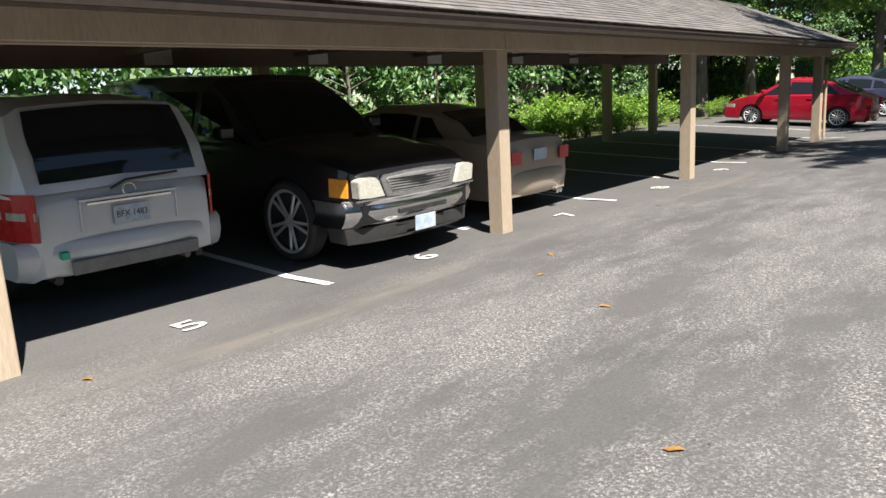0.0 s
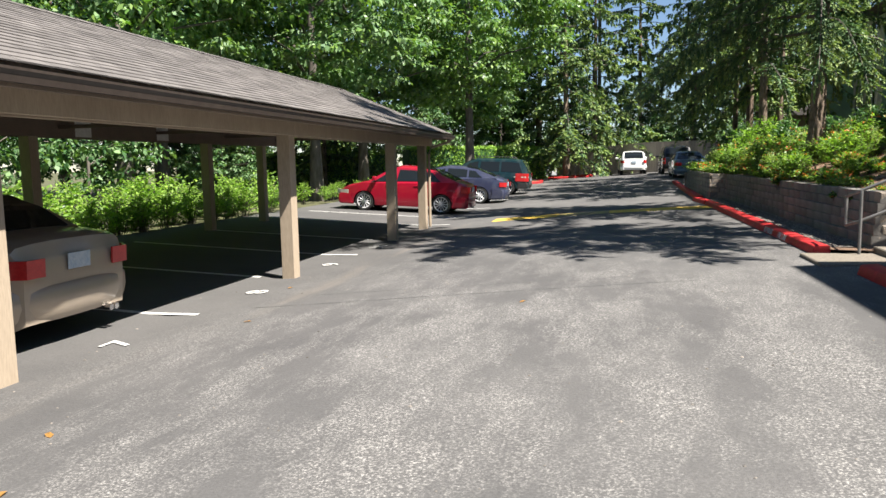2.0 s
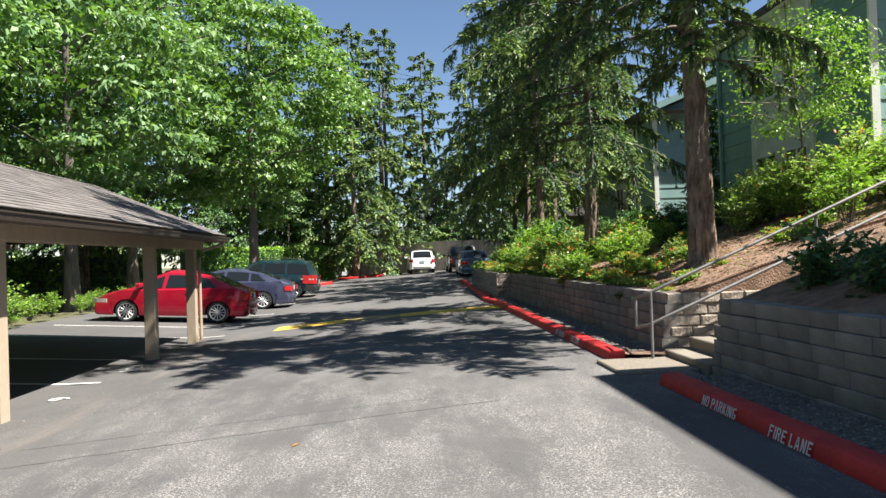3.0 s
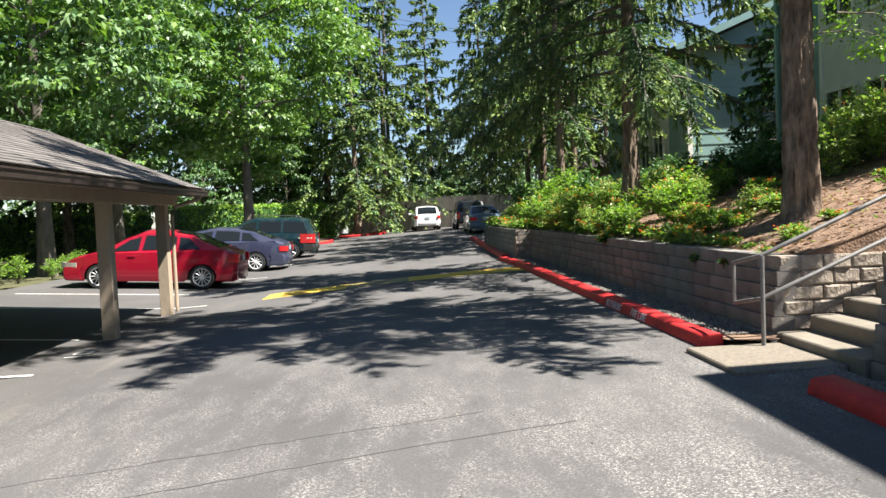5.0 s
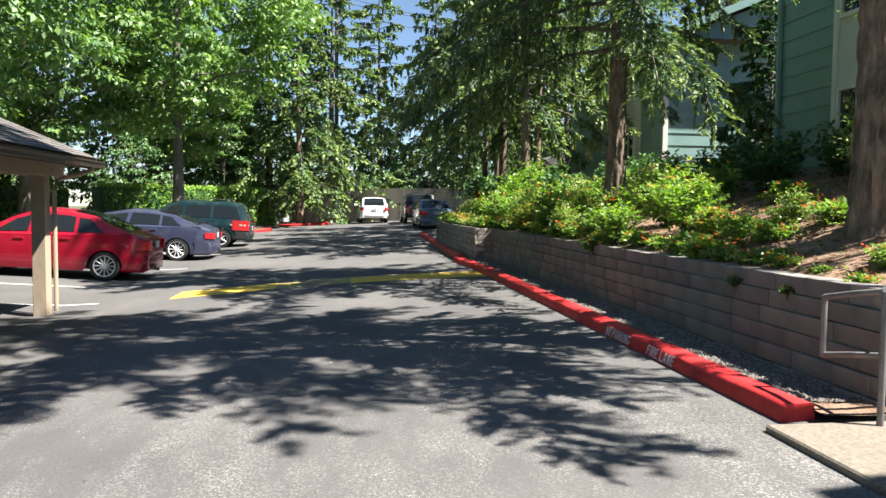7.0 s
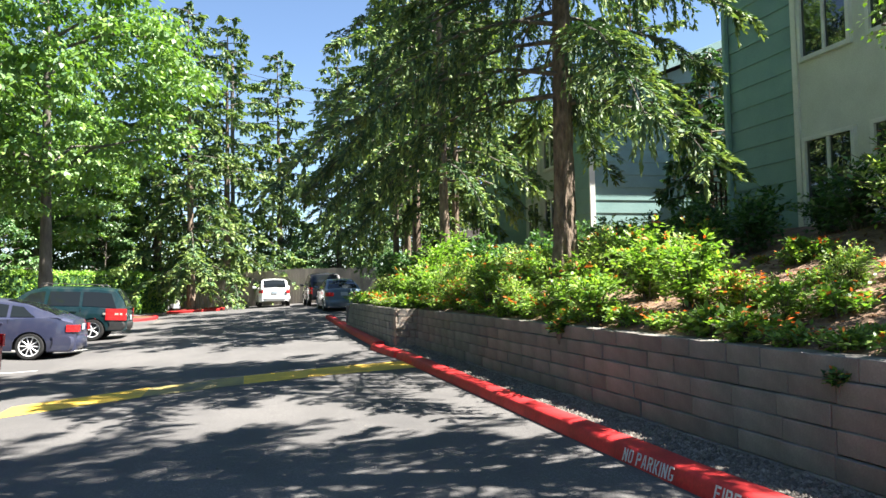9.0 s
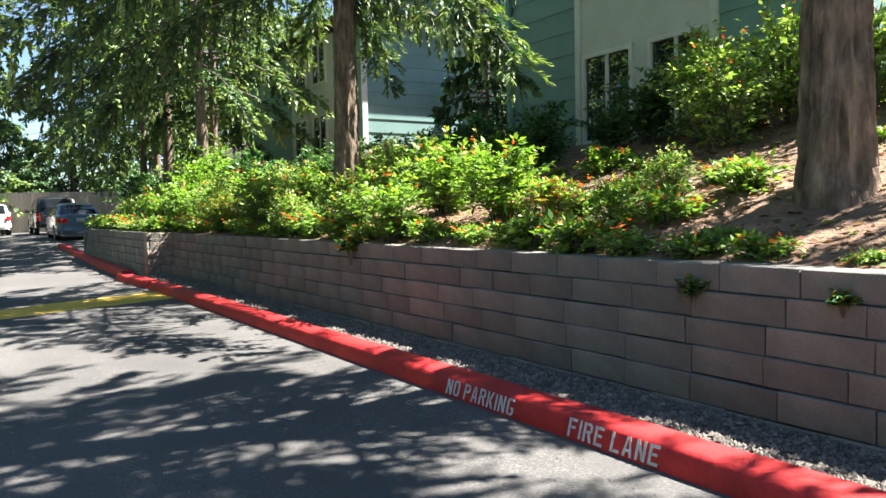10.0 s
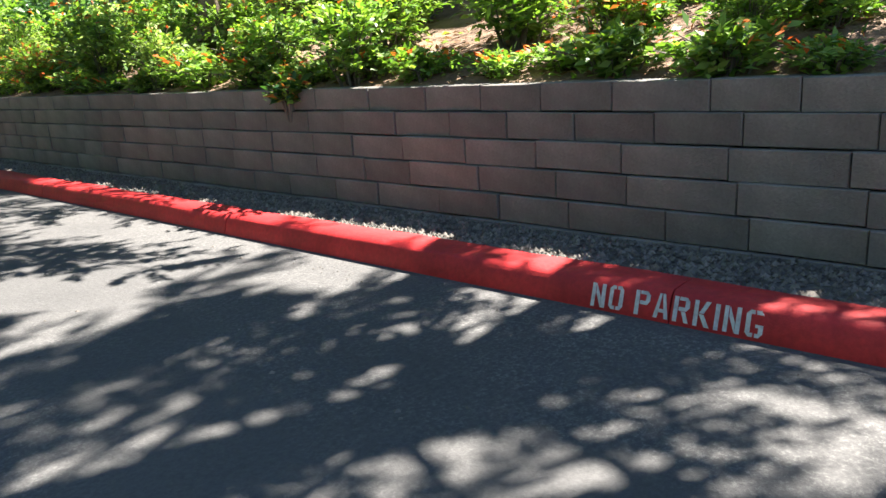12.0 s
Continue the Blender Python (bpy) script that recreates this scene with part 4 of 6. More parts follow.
    if wiper:
        bm = bmesh.new()
        zz = lerp_curve(upper, roof[0][0]) + 0.06
        tube(bm, [(-mid + roof[0][0] - 0.03, 0.15, zz - 0.03), (-mid + roof[0][0] - 0.035, 0.02, zz + 0.03), (-mid + roof[0][0] - 0.03, -0.45, zz + 0.05)], 0.012, 6)
        part("rear_wiper", bm, BLACK_TRIM, car)
    for s in (-0.5,):
        bm = bmesh.new()
        tube(bm, [(-mid + 0.3, s, sill + 0.0), (-mid + 0.03, s, sill - 0.005)], 0.03, 10)
        part("exhaust_pipe", bm, GREY_TRIM, car)
    return car


def park(car, x, y, yaw, axles, L, sink=0.0):
    """Sets a vehicle down with its wheels on the slope of the lot."""
    c, s = math.cos(radians(yaw)), math.sin(radians(yaw))
    a, b = axles[0] - L / 2, axles[1] - L / 2
    za, zb = H(min(x + c * a, 3.2), y + s * a), H(min(x + c * b, 3.2), y + s * b)
    tilt = math.degrees(math.atan2(zb - za, b - a))
    z = za - (zb - za) / (b - a) * a
    car.matrix_world = pose(x, y, z - sink, 0, 0, yaw) @ pose(0, 0, 0, 0, -tilt, 0)


SILVER = paint_material("silver_paint", (0.62, 0.635, 0.66), 0.25, 0.06)
BLACK_PAINT = paint_material("black_paint", (0.006, 0.006, 0.008), 0.0, 0.004)
TAN_PAINT = paint_material("champagne_paint", (0.44, 0.36, 0.28), 0.3, 0.12)
RED_PAINT = paint_material("red_paint", (0.34, 0.004, 0.024), 0.15, 0.01)
BLUE_PAINT = paint_material("slate_blue_paint", (0.045, 0.052, 0.10), 0.3, 0.05)
GREEN_PAINT = paint_material("teal_green_paint", (0.006, 0.03, 0.036), 0.3, 0.05)
WHITE_PAINT = paint_material("white_paint", (0.78, 0.78, 0.77), 0.0, 0.05)
STEEL_BLUE_PAINT = paint_material("steel_blue_paint", (0.10, 0.15, 0.21), 0.4, 0.06)

SEDAN_UP = lambda L: [(0, 0.86), (0.12, 0.99), (0.75, 1.02), (1.6, 0.97), (L - 1.55, 0.95), (L - 0.95, 0.90), (L - 0.4, 0.80), (L - 0.1, 0.70), (L, 0.62)]
SEDAN_ROOF = lambda L, h: [(0.55, 1.0), (0.95, 1.24), (1.35, h - 0.06), (1.9, h), (L - 2.3, h - 0.01), (L - 1.85, h - 0.16), (L - 1.15, 0.93)]
SEDAN_WIN = lambda L: [(1.62, 2.45, 1.62, 2.36), (L - 2.1, L - 1.32, L - 2.14, L - 1.85), (1.02, 1.54, 1.34, 1.54)]
SUV_UP = lambda L: [(0, 0.95), (0.06, 1.02), (1.2, 1.06), (L - 1.5, 1.04), (L - 0.9, 1.0), (L - 0.25, 0.88), (L, 0.74)]
SUV_ROOF = lambda L, h: [(0.03, 1.03), (0.16, 1.35), (0.38, h - 0.05), (0.9, h), (L - 2.2, h - 0.02), (L - 1.85, h - 0.13), (L - 1.05, 1.02)]
SUV_WIN = lambda L: [(1.42, 2.35, 1.42, 2.3), (2.45, L - 1.3, 2.43, L - 1.85), (0.32, 1.32, 0.5, 1.32)]
MODERN_UP = lambda L: [(0, 0.78), (0.08, 0.96), (0.45, 1.06), (1.3, 1.02), (L - 1.5, 0.97), (L - 0.95, 0.94), (L - 0.5, 0.84), (L - 0.14, 0.70), (L, 0.56)]
MODERN_ROOF = lambda L, h: [(0.32, 1.04), (0.72, 1.2), (1.2, h - 0.10), (1.8, h - 0.01), (2.35, h), (L - 1.75, h - 0.15), (L - 0.92, 0.93)]
MODERN_WIN = lambda L: [(1.55, 2.4, 1.55, 2.34), (2.5, L - 1.12, 2.46, L - 1.72), (0.92, 1.47, 1.22, 1.47)]
TAIL_TALL = [(0.74, 0.87, 0.67, 1.04, 0.10, LAMP_RED, "tail_lamp"), (0.742, 0.876, 0.84, 0.90, 0.101, LAMP_CLEAR, "reversing_lamp")]
TAIL_WIDE = [(0.46, 0.76, 0.70, 0.87, 0.14, LAMP_RED, "tail_lamp")]
HEAD = [(0.42, 0.76, 0.54, 0.67, 0.26, LAMP_CLEAR, "headlamp")]

# silver off-roader, backed by its tail to the lane
L = 4.79
suv = vehicle("silver_suv", "silver sport utility car with a dark rear window in bay 5", SILVER, L, 1.86, SUV_UP(L), SUV_ROOF(L, 1.74), 0.34, (0.98, 3.68), 0.36, (0.96, 0.78), SUV_WIN(L),
              tail=TAIL_TALL, head=HEAD, plate_z=0.80, wiper=True, bump_z=(0.36, 0.66), rear_glass=(0.10, 0.9))
part("bumper_insert", boxed(-L / 2 - 0.092, -0.55, 0.38, -L / 2 - 0.05, 0.55, 0.50, 0.012), GREY_TRIM, suv, "grey plastic bumper insert")
bm = bmesh.new()
for y0, y1, z0, z1 in ((-0.42, 0.42, 0.935, 0.96), (-0.42, -0.405, 0.70, 0.935), (0.405, 0.42, 0.70, 0.935)):
    box(bm, -L / 2 - 0.022, y0, z0, -L / 2 + 0.01, y1, z1, 0.004)
part("plate_surround", bm, SILVER, suv)
part("chrome_strip", boxed(-L / 2 - 0.03, -0.36, 0.905, -L / 2, 0.36, 0.93, 0.004), CHROME, suv, "chrome strip over the plate")
bm = bmesh.new()
tube(bm, [(-L / 2 - 0.012 - 0.01 * 0, 0.055 * math.cos(a), 1.0 + 0.05 * math.sin(a)) for a in [k * math.pi / 8 for k in range(17)]], 0.007, 6, False)
part("badge", bm, CHROME, suv, "plain oval chrome badge")
part("green_sticker", boxed(-L / 2 - 0.079, 0.56, 0.52, -L / 2 - 0.02, 0.62, 0.575), surface("green_sticker", (0.02, 0.4, 0.25), (0.03, 0.5, 0.3), 5, 0.5, bump_d=0), suv)
for y in (-0.62, 0.62):
    bm = bmesh.new()
    tube(bm, [(-L / 2 + 0.2, y, 0.34), (-L / 2 + 0.04, y, 0.33)], 0.035, 10)
    part("exhaust_pipe", bm, BLACK_TRIM, suv)
w = words("plate_text", "BFX 1483", 0.075, BLUE_PAINT, "", Matrix.Identity(4), suv, "", 0.001, 0.9)
w.matrix_world = Matrix.Identity(4)
w.matrix_basis = pose(-L / 2 - 0.031, 0, 0.80, 90, 0, -90)
park(suv, -5.48 - L / 2, 4.03, 180, (0.98, 3.68), L)

# black pickup that faces the lane
L = 5.3
PICK_UP = [(0, 1.06), (0.05, 1.10), (1.6, 1.15), (L - 1.7, 1.18), (L - 1.1, 1.15), (L - 0.5, 1.09), (L - 0.16, 1.02), (L - 0.04, 0.96), (L, 0.90)]
PICK_ROOF = [(0.05, 1.08), (0.12, 1.5), (0.3, 1.83), (0.8, 1.86), (2.9, 1.87), (L - 2.3, 1.80), (L - 1.35, 1.12)]
truck = vehicle("black_pickup", "black pickup truck with chrome bumper and chrome wheels facing the lane", BLACK_PAINT, L, 2.0, PICK_UP, PICK_ROOF, 0.42, (1.15, 4.36), 0.42, (0.95, 0.78),
                [(2.75, L - 1.55, 2.75, L - 2.25), (1.7, 2.6, 1.7, 2.6), (0.4, 1.6, 0.5, 1.6)], tail=TAIL_TALL, head=[(0.875, 0.905, 0.735, 0.915, 0.09, LAMP_AMBER, "turn_signal")],
                bumper_mat=CHROME, bump_z=(0.44, 0.69), spokes=10, twin=-0.3, nose_plate=0.40, rim_mat=BRIGHT_RIM, rim_f=0.80, category="pickup truck")
bm = bmesh.new()
mid = L / 2


def front_plate(name, outline, x0, x1, material, label="", bow=0.07):
    """A plate on the truck's nose from a (y, z) outline, swept back towards the wings."""
    b2 = bmesh.new()
    back = lambda y: bow * abs(y / 0.96) ** (3 if bow > 0.1 else 2)
    r0 = [b2.verts.new((x0 - back(y), y, z)) for y, z in outline]
    r1 = [b2.verts.new((x1 - back(y), y, z)) for y, z in outline]
    n = len(outline)
    for i in range(n):
        b2.faces.new((r0[i], r0[(i + 1) % n], r1[(i + 1) % n], r1[i]))
    b2.faces.new(r0[::-1]), b2.faces.new(r1)
    bmesh.ops.recalc_face_normals(b2, faces=b2.faces[:])
    bmesh.ops.bevel(b2, geom=b2.edges[:], offset=0.006, segments=2, affect="EDGES")
    return part(name, b2, material, truck, label, 45)


bm.free()
front_plate("grille_surround", [(-0.50, 0.715), (-0.25, 0.705), (0, 0.70), (0.25, 0.705), (0.50, 0.715), (0.58, 0.90), (0.55, 0.935), (0.28, 0.955), (0, 0.96), (-0.28, 0.955), (-0.55, 0.935), (-0.58, 0.90)], mid - 0.03, mid + 0.055, CHROME, "chrome grille surround")
front_plate("grille", [(-0.43, 0.755), (0, 0.745), (0.43, 0.755), (0.505, 0.885), (0.48, 0.91), (0, 0.925), (-0.48, 0.91), (-0.505, 0.885)], mid + 0.03, mid + 0.062, GREY_TRIM, "dark mesh grille")
for k in range(5):
    w = 0.44 + 0.012 * k
    front_plate("grille_bar", [(-w, 0.775 + 0.028 * k), (0, 0.77 + 0.028 * k), (w, 0.775 + 0.028 * k), (w, 0.78 + 0.028 * k), (0, 0.775 + 0.028 * k), (-w, 0.78 + 0.028 * k)], mid + 0.055, mid + 0.066, BLACK_TRIM)
for sg in (-1, 1):
    front_plate("headlamp", [(sg * 0.535, 0.73), (sg * 0.70, 0.725), (sg * 0.86, 0.735), (sg * 0.875, 0.90), (sg * 0.80, 0.925), (sg * 0.66, 0.925), (sg * 0.61, 0.89)], mid - 0.05, mid + 0.06, LAMP_CLEAR, "clear ribbed headlamp", 0.04)
    front_plate("lamp_trim", [(sg * 0.50, 0.70), (sg * 0.90, 0.70), (sg * 0.90, 0.72), (sg * 0.52, 0.718)], mid - 0.05, mid + 0.055, CHROME, "chrome strip under the lamp", 0.04)
ACROSS = (-0.93, -0.85, -0.7, -0.5, -0.25, 0, 0.25, 0.5, 0.7, 0.85, 0.93)
front_plate("bumper_pad", [(y, 0.655) for y in ACROSS] + [(y, 0.70) for y in ACROSS[::-1]], mid - 0.02, mid + 0.085, GREY_TRIM, "grey rubber step pad on the bumper", 0.16)
front_plate("air_dam", [(y * 0.97, 0.27) for y in ACROSS] + [(y, 0.43) for y in ACROSS[::-1]], mid - 0.25, mid + 0.02, BLACK_TRIM, "black lower valance", 0.16)
part("bumper_slot", boxed(mid + 0.03, -0.36, 0.53, mid + 0.078, 0.36, 0.58, 0.004), BLACK_TRIM, truck)
park(truck, -4.68 - L / 2, 6.72, 0, (1.15, 4.36), L)

# champagne saloon, tail to the lane
L = 4.65
tan = vehicle("champagne_saloon", "dusty champagne saloon car parked with its tail to the lane", TAN_PAINT, L, 1.76, SEDAN_UP(L), SEDAN_ROOF(L, 1.42), 0.22, (0.95, 3.6), 0.31, (0.90, 0.70), SEDAN_WIN(L),
              tail=TAIL_WIDE, head=HEAD, plate_z=0.80, bump_z=(0.26, 0.60), spokes=5)
for y in (-0.42, -0.5):
    bm = bmesh.new()
    tube(bm, [(-L / 2 + 0.2, y, 0.25), (-L / 2 - 0.06, y, 0.245)], 0.034, 10)
    part("exhaust_pipe", bm, CHROME, tan)
park(tan, -5.1 - L / 2, 9.62, 180, (0.95, 3.6), L)

# cars in the open bays
L = 4.46
red = vehicle("red_saloon", "shiny red compact saloon car parked nose to the hedge", RED_PAINT, L, 1.72, MODERN_UP(L), MODERN_ROOF(L, 1.52), 0.2, (0.88, 3.5), 0.32, (0.93, 0.70), MODERN_WIN(L), spokes=12, rim_f=0.74,
              tail=[(0.52, 0.74, 0.70, 0.92, 0.14, LAMP_RED, "tail_lamp")], head=HEAD, plate_z=0.82, bump_z=(0.24, 0.56))
park(red, -4.48 - L / 2, 27.75, 180, (0.88, 3.5), L)
L = 4.85
blue = vehicle("blue_saloon", "slate blue saloon car with alloy wheels in an open bay", BLUE_PAINT, L, 1.82, MODERN_UP(L), MODERN_ROOF(L, 1.47), 0.2, (1.0, 3.8), 0.33, (0.93, 0.69), MODERN_WIN(L), spokes=10, rim_f=0.74,
               tail=TAIL_WIDE, head=HEAD, plate_z=0.8, bump_z=(0.24, 0.58))
park(blue, -4.1 - L / 2, 33.6, 180, (1.0, 3.8), L)
L = 4.7
green = vehicle("green_suv", "dark teal green estate car with roof rails", GREEN_PAINT, L, 1.8, SUV_UP(L), SUV_ROOF(L, 1.72), 0.32, (1.0, 3.75), 0.35, (0.95, 0.76), SUV_WIN(L), spokes=5, tail=TAIL_TALL, head=HEAD, bump_z=(0.36, 0.62), bumper_mat=BLACK_TRIM)
for s in (-0.6, 0.6):
    bm = bmesh.new()
    tube(bm, [(-1.6, s, 1.72), (-1.5, s, 1.79), (0.2, s, 1.79), (0.3, s, 1.70)], 0.018, 6)
    part("roof_rail", bm, BLACK_TRIM, green)
park(green, -3.75 - L / 2, 39.3, 180, (1.0, 3.75), L)
# cars at the far end
L = 4.5
white = vehicle("white_crossover", "white crossover car parked facing the end fence", WHITE_PAINT, L, 1.82, SUV_UP(L), SUV_ROOF(L, 1.62), 0.3, (0.9, 3.55), 0.35, (0.94, 0.74), SUV_WIN(L), tail=[(0.62, 0.80, 0.80, 0.97, 0.16, LAMP_RED, "tail_lamp")], head=HEAD, bump_z=(0.34, 0.62), plate_z=0.85)
park(white, 1.53, 56 + L / 2, 92, (0.9, 3.55), L)
L = 4.6
dark = vehicle("steel_blue_saloon", "steel blue saloon car parked beyond the block wall", STEEL_BLUE_PAINT, L, 1.76, SEDAN_UP(L), SEDAN_ROOF(L, 1.47), 0.2, (0.95, 3.6), 0.31, (0.92, 0.72), SEDAN_WIN(L), tail=TAIL_WIDE, head=HEAD, plate_z=0.8, bump_z=(0.24, 0.56))
park(dark, 4.3, 46 + L / 2, 90, (0.95, 3.6), L)
L = 4.8
suv2 = vehicle("black_suv", "black off-road car beside the end fence", BLACK_PAINT, L, 1.9, SUV_UP(L), SUV_ROOF(L, 1.8), 0.36, (1.0, 3.75), 0.37, (0.95, 0.8), SUV_WIN(L), tail=TAIL_TALL, head=HEAD, bump_z=(0.36, 0.66))
park(suv2, 4.2, 53 + L / 2, 90, (1.0, 3.75), L)
L = 4.5
silver2 = vehicle("pale_silver_saloon", "pale silver saloon car on the street beyond the island", SILVER, L, 1.76, SEDAN_UP(L), SEDAN_ROOF(L, 1.45), 0.2, (0.9, 3.5), 0.31, (0.92, 0.72), SEDAN_WIN(L), tail=TAIL_WIDE, head=HEAD, plate_z=0.8, bump_z=(0.24, 0.56))
park(silver2, -6.4, 63.0, 20, (0.9, 3.5), L)

# ---- plants ----
def leaf_mesh(name, centre, along, normal, length, width, materials, index=None, curl=0.18):
    """Many small leaves as one mesh: each a folded lance-shaped blade with its stalk end at centre."""
    n = len(centre)
    along = along / np.linalg.norm(along, axis=1, keepdims=True)
    side = np.cross(normal, along)
    side /= np.linalg.norm(side, axis=1, keepdims=True) + 1e-9
    nn = np.cross(along, side)
    L, W = length[:, None], width[:, None]
    v = np.empty((n, 4, 3))
    v[:, 0] = centre
    v[:, 1] = centre + along * L * 0.45 + side * W * 0.5 + nn * W * curl
    v[:, 2] = centre + along * L
    v[:, 3] = centre + along * L * 0.45 - side * W * 0.5 + nn * W * curl
    me = bpy.data.meshes.new(name)
    me.vertices.add(n * 4)
    me.vertices.foreach_set("co", v.ravel())
    me.loops.add(n * 4)
    me.loops.foreach_set("vertex_index", np.arange(n * 4, dtype=np.int32))
    me.polygons.add(n)
    me.polygons.foreach_set("loop_start", np.arange(0, n * 4, 4, dtype=np.int32))
    for m in materials:
        me.materials.append(m)
    if index is not None:
        me.polygons.foreach_set("material_index", index.astype(np.int32))
    me.update(calc_edges=True)
    return me


def unit(rng, n):
    v = rng.normal(size=(n, 3))
    return v / np.linalg.norm(v, axis=1, keepdims=True)


def leaf_cloud(name, rng, centres, radii, per, size, materials, flat=0.6, droop=0.2, share=None, sag=0.0):
    """Leaves scattered round cluster centres; each cluster a flattened spray."""
    k = len(centres)
    c = np.repeat(centres, per, axis=0)
    r = np.repeat(radii, per)[:, None]
    off = unit(rng, k * per) * np.cbrt(rng.uniform(0.05, 1, (k * per, 1))) * r
    off[:, 2] = off[:, 2] * flat - sag * (off[:, 0] ** 2 + off[:, 1] ** 2) / r[:, 0]
    p = c + off
    out = off / (np.linalg.norm(off, axis=1, keepdims=True) + 1e-6)
    along = out * 0.7 + unit(rng, len(p)) * 0.7 + np.array([0, 0, -droop])
    normal = unit(rng, len(p)) * 0.55 + np.array([0, 0, 0.9]) + out * 0.4
    ln = size * rng.uniform(0.6, 1.35, len(p))
    idx = None
    if share:
        idx = np.digitize(rng.uniform(size=len(p)), np.cumsum(share)[:-1])
    return leaf_mesh(name, p, along, normal, ln, ln * rng.uniform(0.45, 0.75, len(p)), materials, idx)


def trunk_mesh(rng, pts, radii, n=10, lumps=0.05):
    bm = bmesh.new()
    tube(bm, pts, list(radii), n)
    for v in bm.verts:
        ph = noise.noise(v.co * 3.1) * lumps
        v.co.x += ph * radii[0]
        v.co.y += noise.noise(v.co * 2.7 + Vector((5, 1, 2))) * lumps * radii[0]
    return bm


def leafy_tree(height, radius, low, seed, materials, clusters=260, per=44, size=0.17, share=None, label="leafy green maple tree at the edge of the lot", bark=None, trunk_r=0.2):
    """Broad-leaved tree: forked trunk with limbs and a crown of leaf sprays at the limb ends."""
    rng = np.random.default_rng(seed)
    rr = random.Random(seed)
    ob = thing("leafy_tree", label, "tree")
    bark = bark or BARK_GREY
    lean = Vector((rr.uniform(-0.3, 0.3), rr.uniform(-0.3, 0.3), 0))
    pts = [Vector((0, 0, -0.15)) + lean * (i / 6) ** 2 + Vector((0, 0, height * 0.9 * i / 6)) for i in range(7)]
    part("trunk", trunk_mesh(rng, pts, [trunk_r * (1.25 if i == 0 else 1 - 0.14 * i) for i in range(7)]), bark, ob, "", 60)
    ends = []
    for b in range(16):
        f = rr.uniform(0.28, 0.9)
        z0 = height * 0.9 * f
        a = b * 2.4 + rr.uniform(-0.4, 0.4)
        reach = radius * rr.uniform(0.6, 0.95) * (1.1 - 0.55 * abs(f - 0.45))
        p0 = Vector((lean.x * f * f, lean.y * f * f, z0))
        p2 = p0 + Vector((math.cos(a) * reach, math.sin(a) * reach, rr.uniform(0.2, 0.5) * reach))
        p1 = (p0 + p2) / 2 + Vector((0, 0, 0.12 * reach))
        bm = bmesh.new()
        tube(bm, [p0, p1, p2], [trunk_r * 0.38 * (1 - 0.5 * f), trunk_r * 0.22, 0.015], 6)
        part("limb", bm, bark, ob, "", 60)
        ends += [p1, p2]
    cs = []
    while len(cs) < clusters:
        u = Vector(unit(rng, 1)[0])
        e = rng.uniform(0.62, 1.0)
        z = low + (height - low) * (0.5 + 0.5 * u.z * e)
        g = (z - low) / (height - low)
        rad = radius * (math.sin(math.pi * min(1, 0.16 + 0.80 * g)) ** 0.6)
        a = math.atan2(u.y, u.x)
        wob = 1 + 0.28 * noise.noise(Vector((math.cos(a) * 1.7, math.sin(a) * 1.7, z * 0.45 + seed)))
        h = math.hypot(u.x, u.y)
        p = Vector((math.cos(a) * rad * wob * max(h, 0.35) * e, math.sin(a) * rad * wob * max(h, 0.35) * e, z))
        if noise.noise(p * 0.55 + Vector((seed, 0, 0))) < -0.25:
            continue
        cs.append(p)
    cs = np.array([tuple(p) for p in cs])
    me = leaf_cloud("crown", rng, cs, rng.uniform(0.5, 1.05, clusters) * max(radius, 2.6) / 4.3, per, size, materials, 0.16, 0.4, share, 0.45)
    cr = new("crown", me)
    cr.parent = ob
    return ob


def furrowed(pts, rad, seed):
    """A near trunk with plated, furrowed bark and a flared foot, as real relief."""
    bm = bmesh.new()
    n, rings, z = 40, [], -0.3
    top = pts[-1].z
    while z < top:
        k = max(i for i, p in enumerate(pts[:-1]) if p.z <= z + 1e-6)
        t = (z - pts[k].z) / (pts[k + 1].z - pts[k].z)
        c = pts[k].lerp(pts[k + 1], t)
        r = rad[k] + (rad[k + 1] - rad[k]) * t + 0.05 * max(0, 1 - (z + 0.3) / 0.7) ** 2
        ring = []
        for j in range(n):
            a = j * 2 * math.pi / n
            q = Vector((math.cos(a) * 2.6, math.sin(a) * 2.6, z * 0.9 + seed))
            g = noise.noise(q * 1.7)
            f = noise.noise(q * 3.3 + Vector((7, 3, 1)))
            e = r * (1 + 0.05 * noise.noise(q * 0.5) - 0.22 * max(0, 0.18 - abs(g)) / 0.18 - 0.12 * max(0, 0.15 - abs(f)) / 0.15)
            ring.append(bm.verts.new((c.x + math.cos(a) * e, c.y + math.sin(a) * e, z)))
        rings.append(ring)
        z += 0.09 if z < 7 else 0.6
    for r0, r1 in zip(rings, rings[1:]):
        for j in range(n):
            bm.faces.new((r0[j], r0[(j + 1) % n], r1[(j + 1) % n], r1[j]))
    return bm


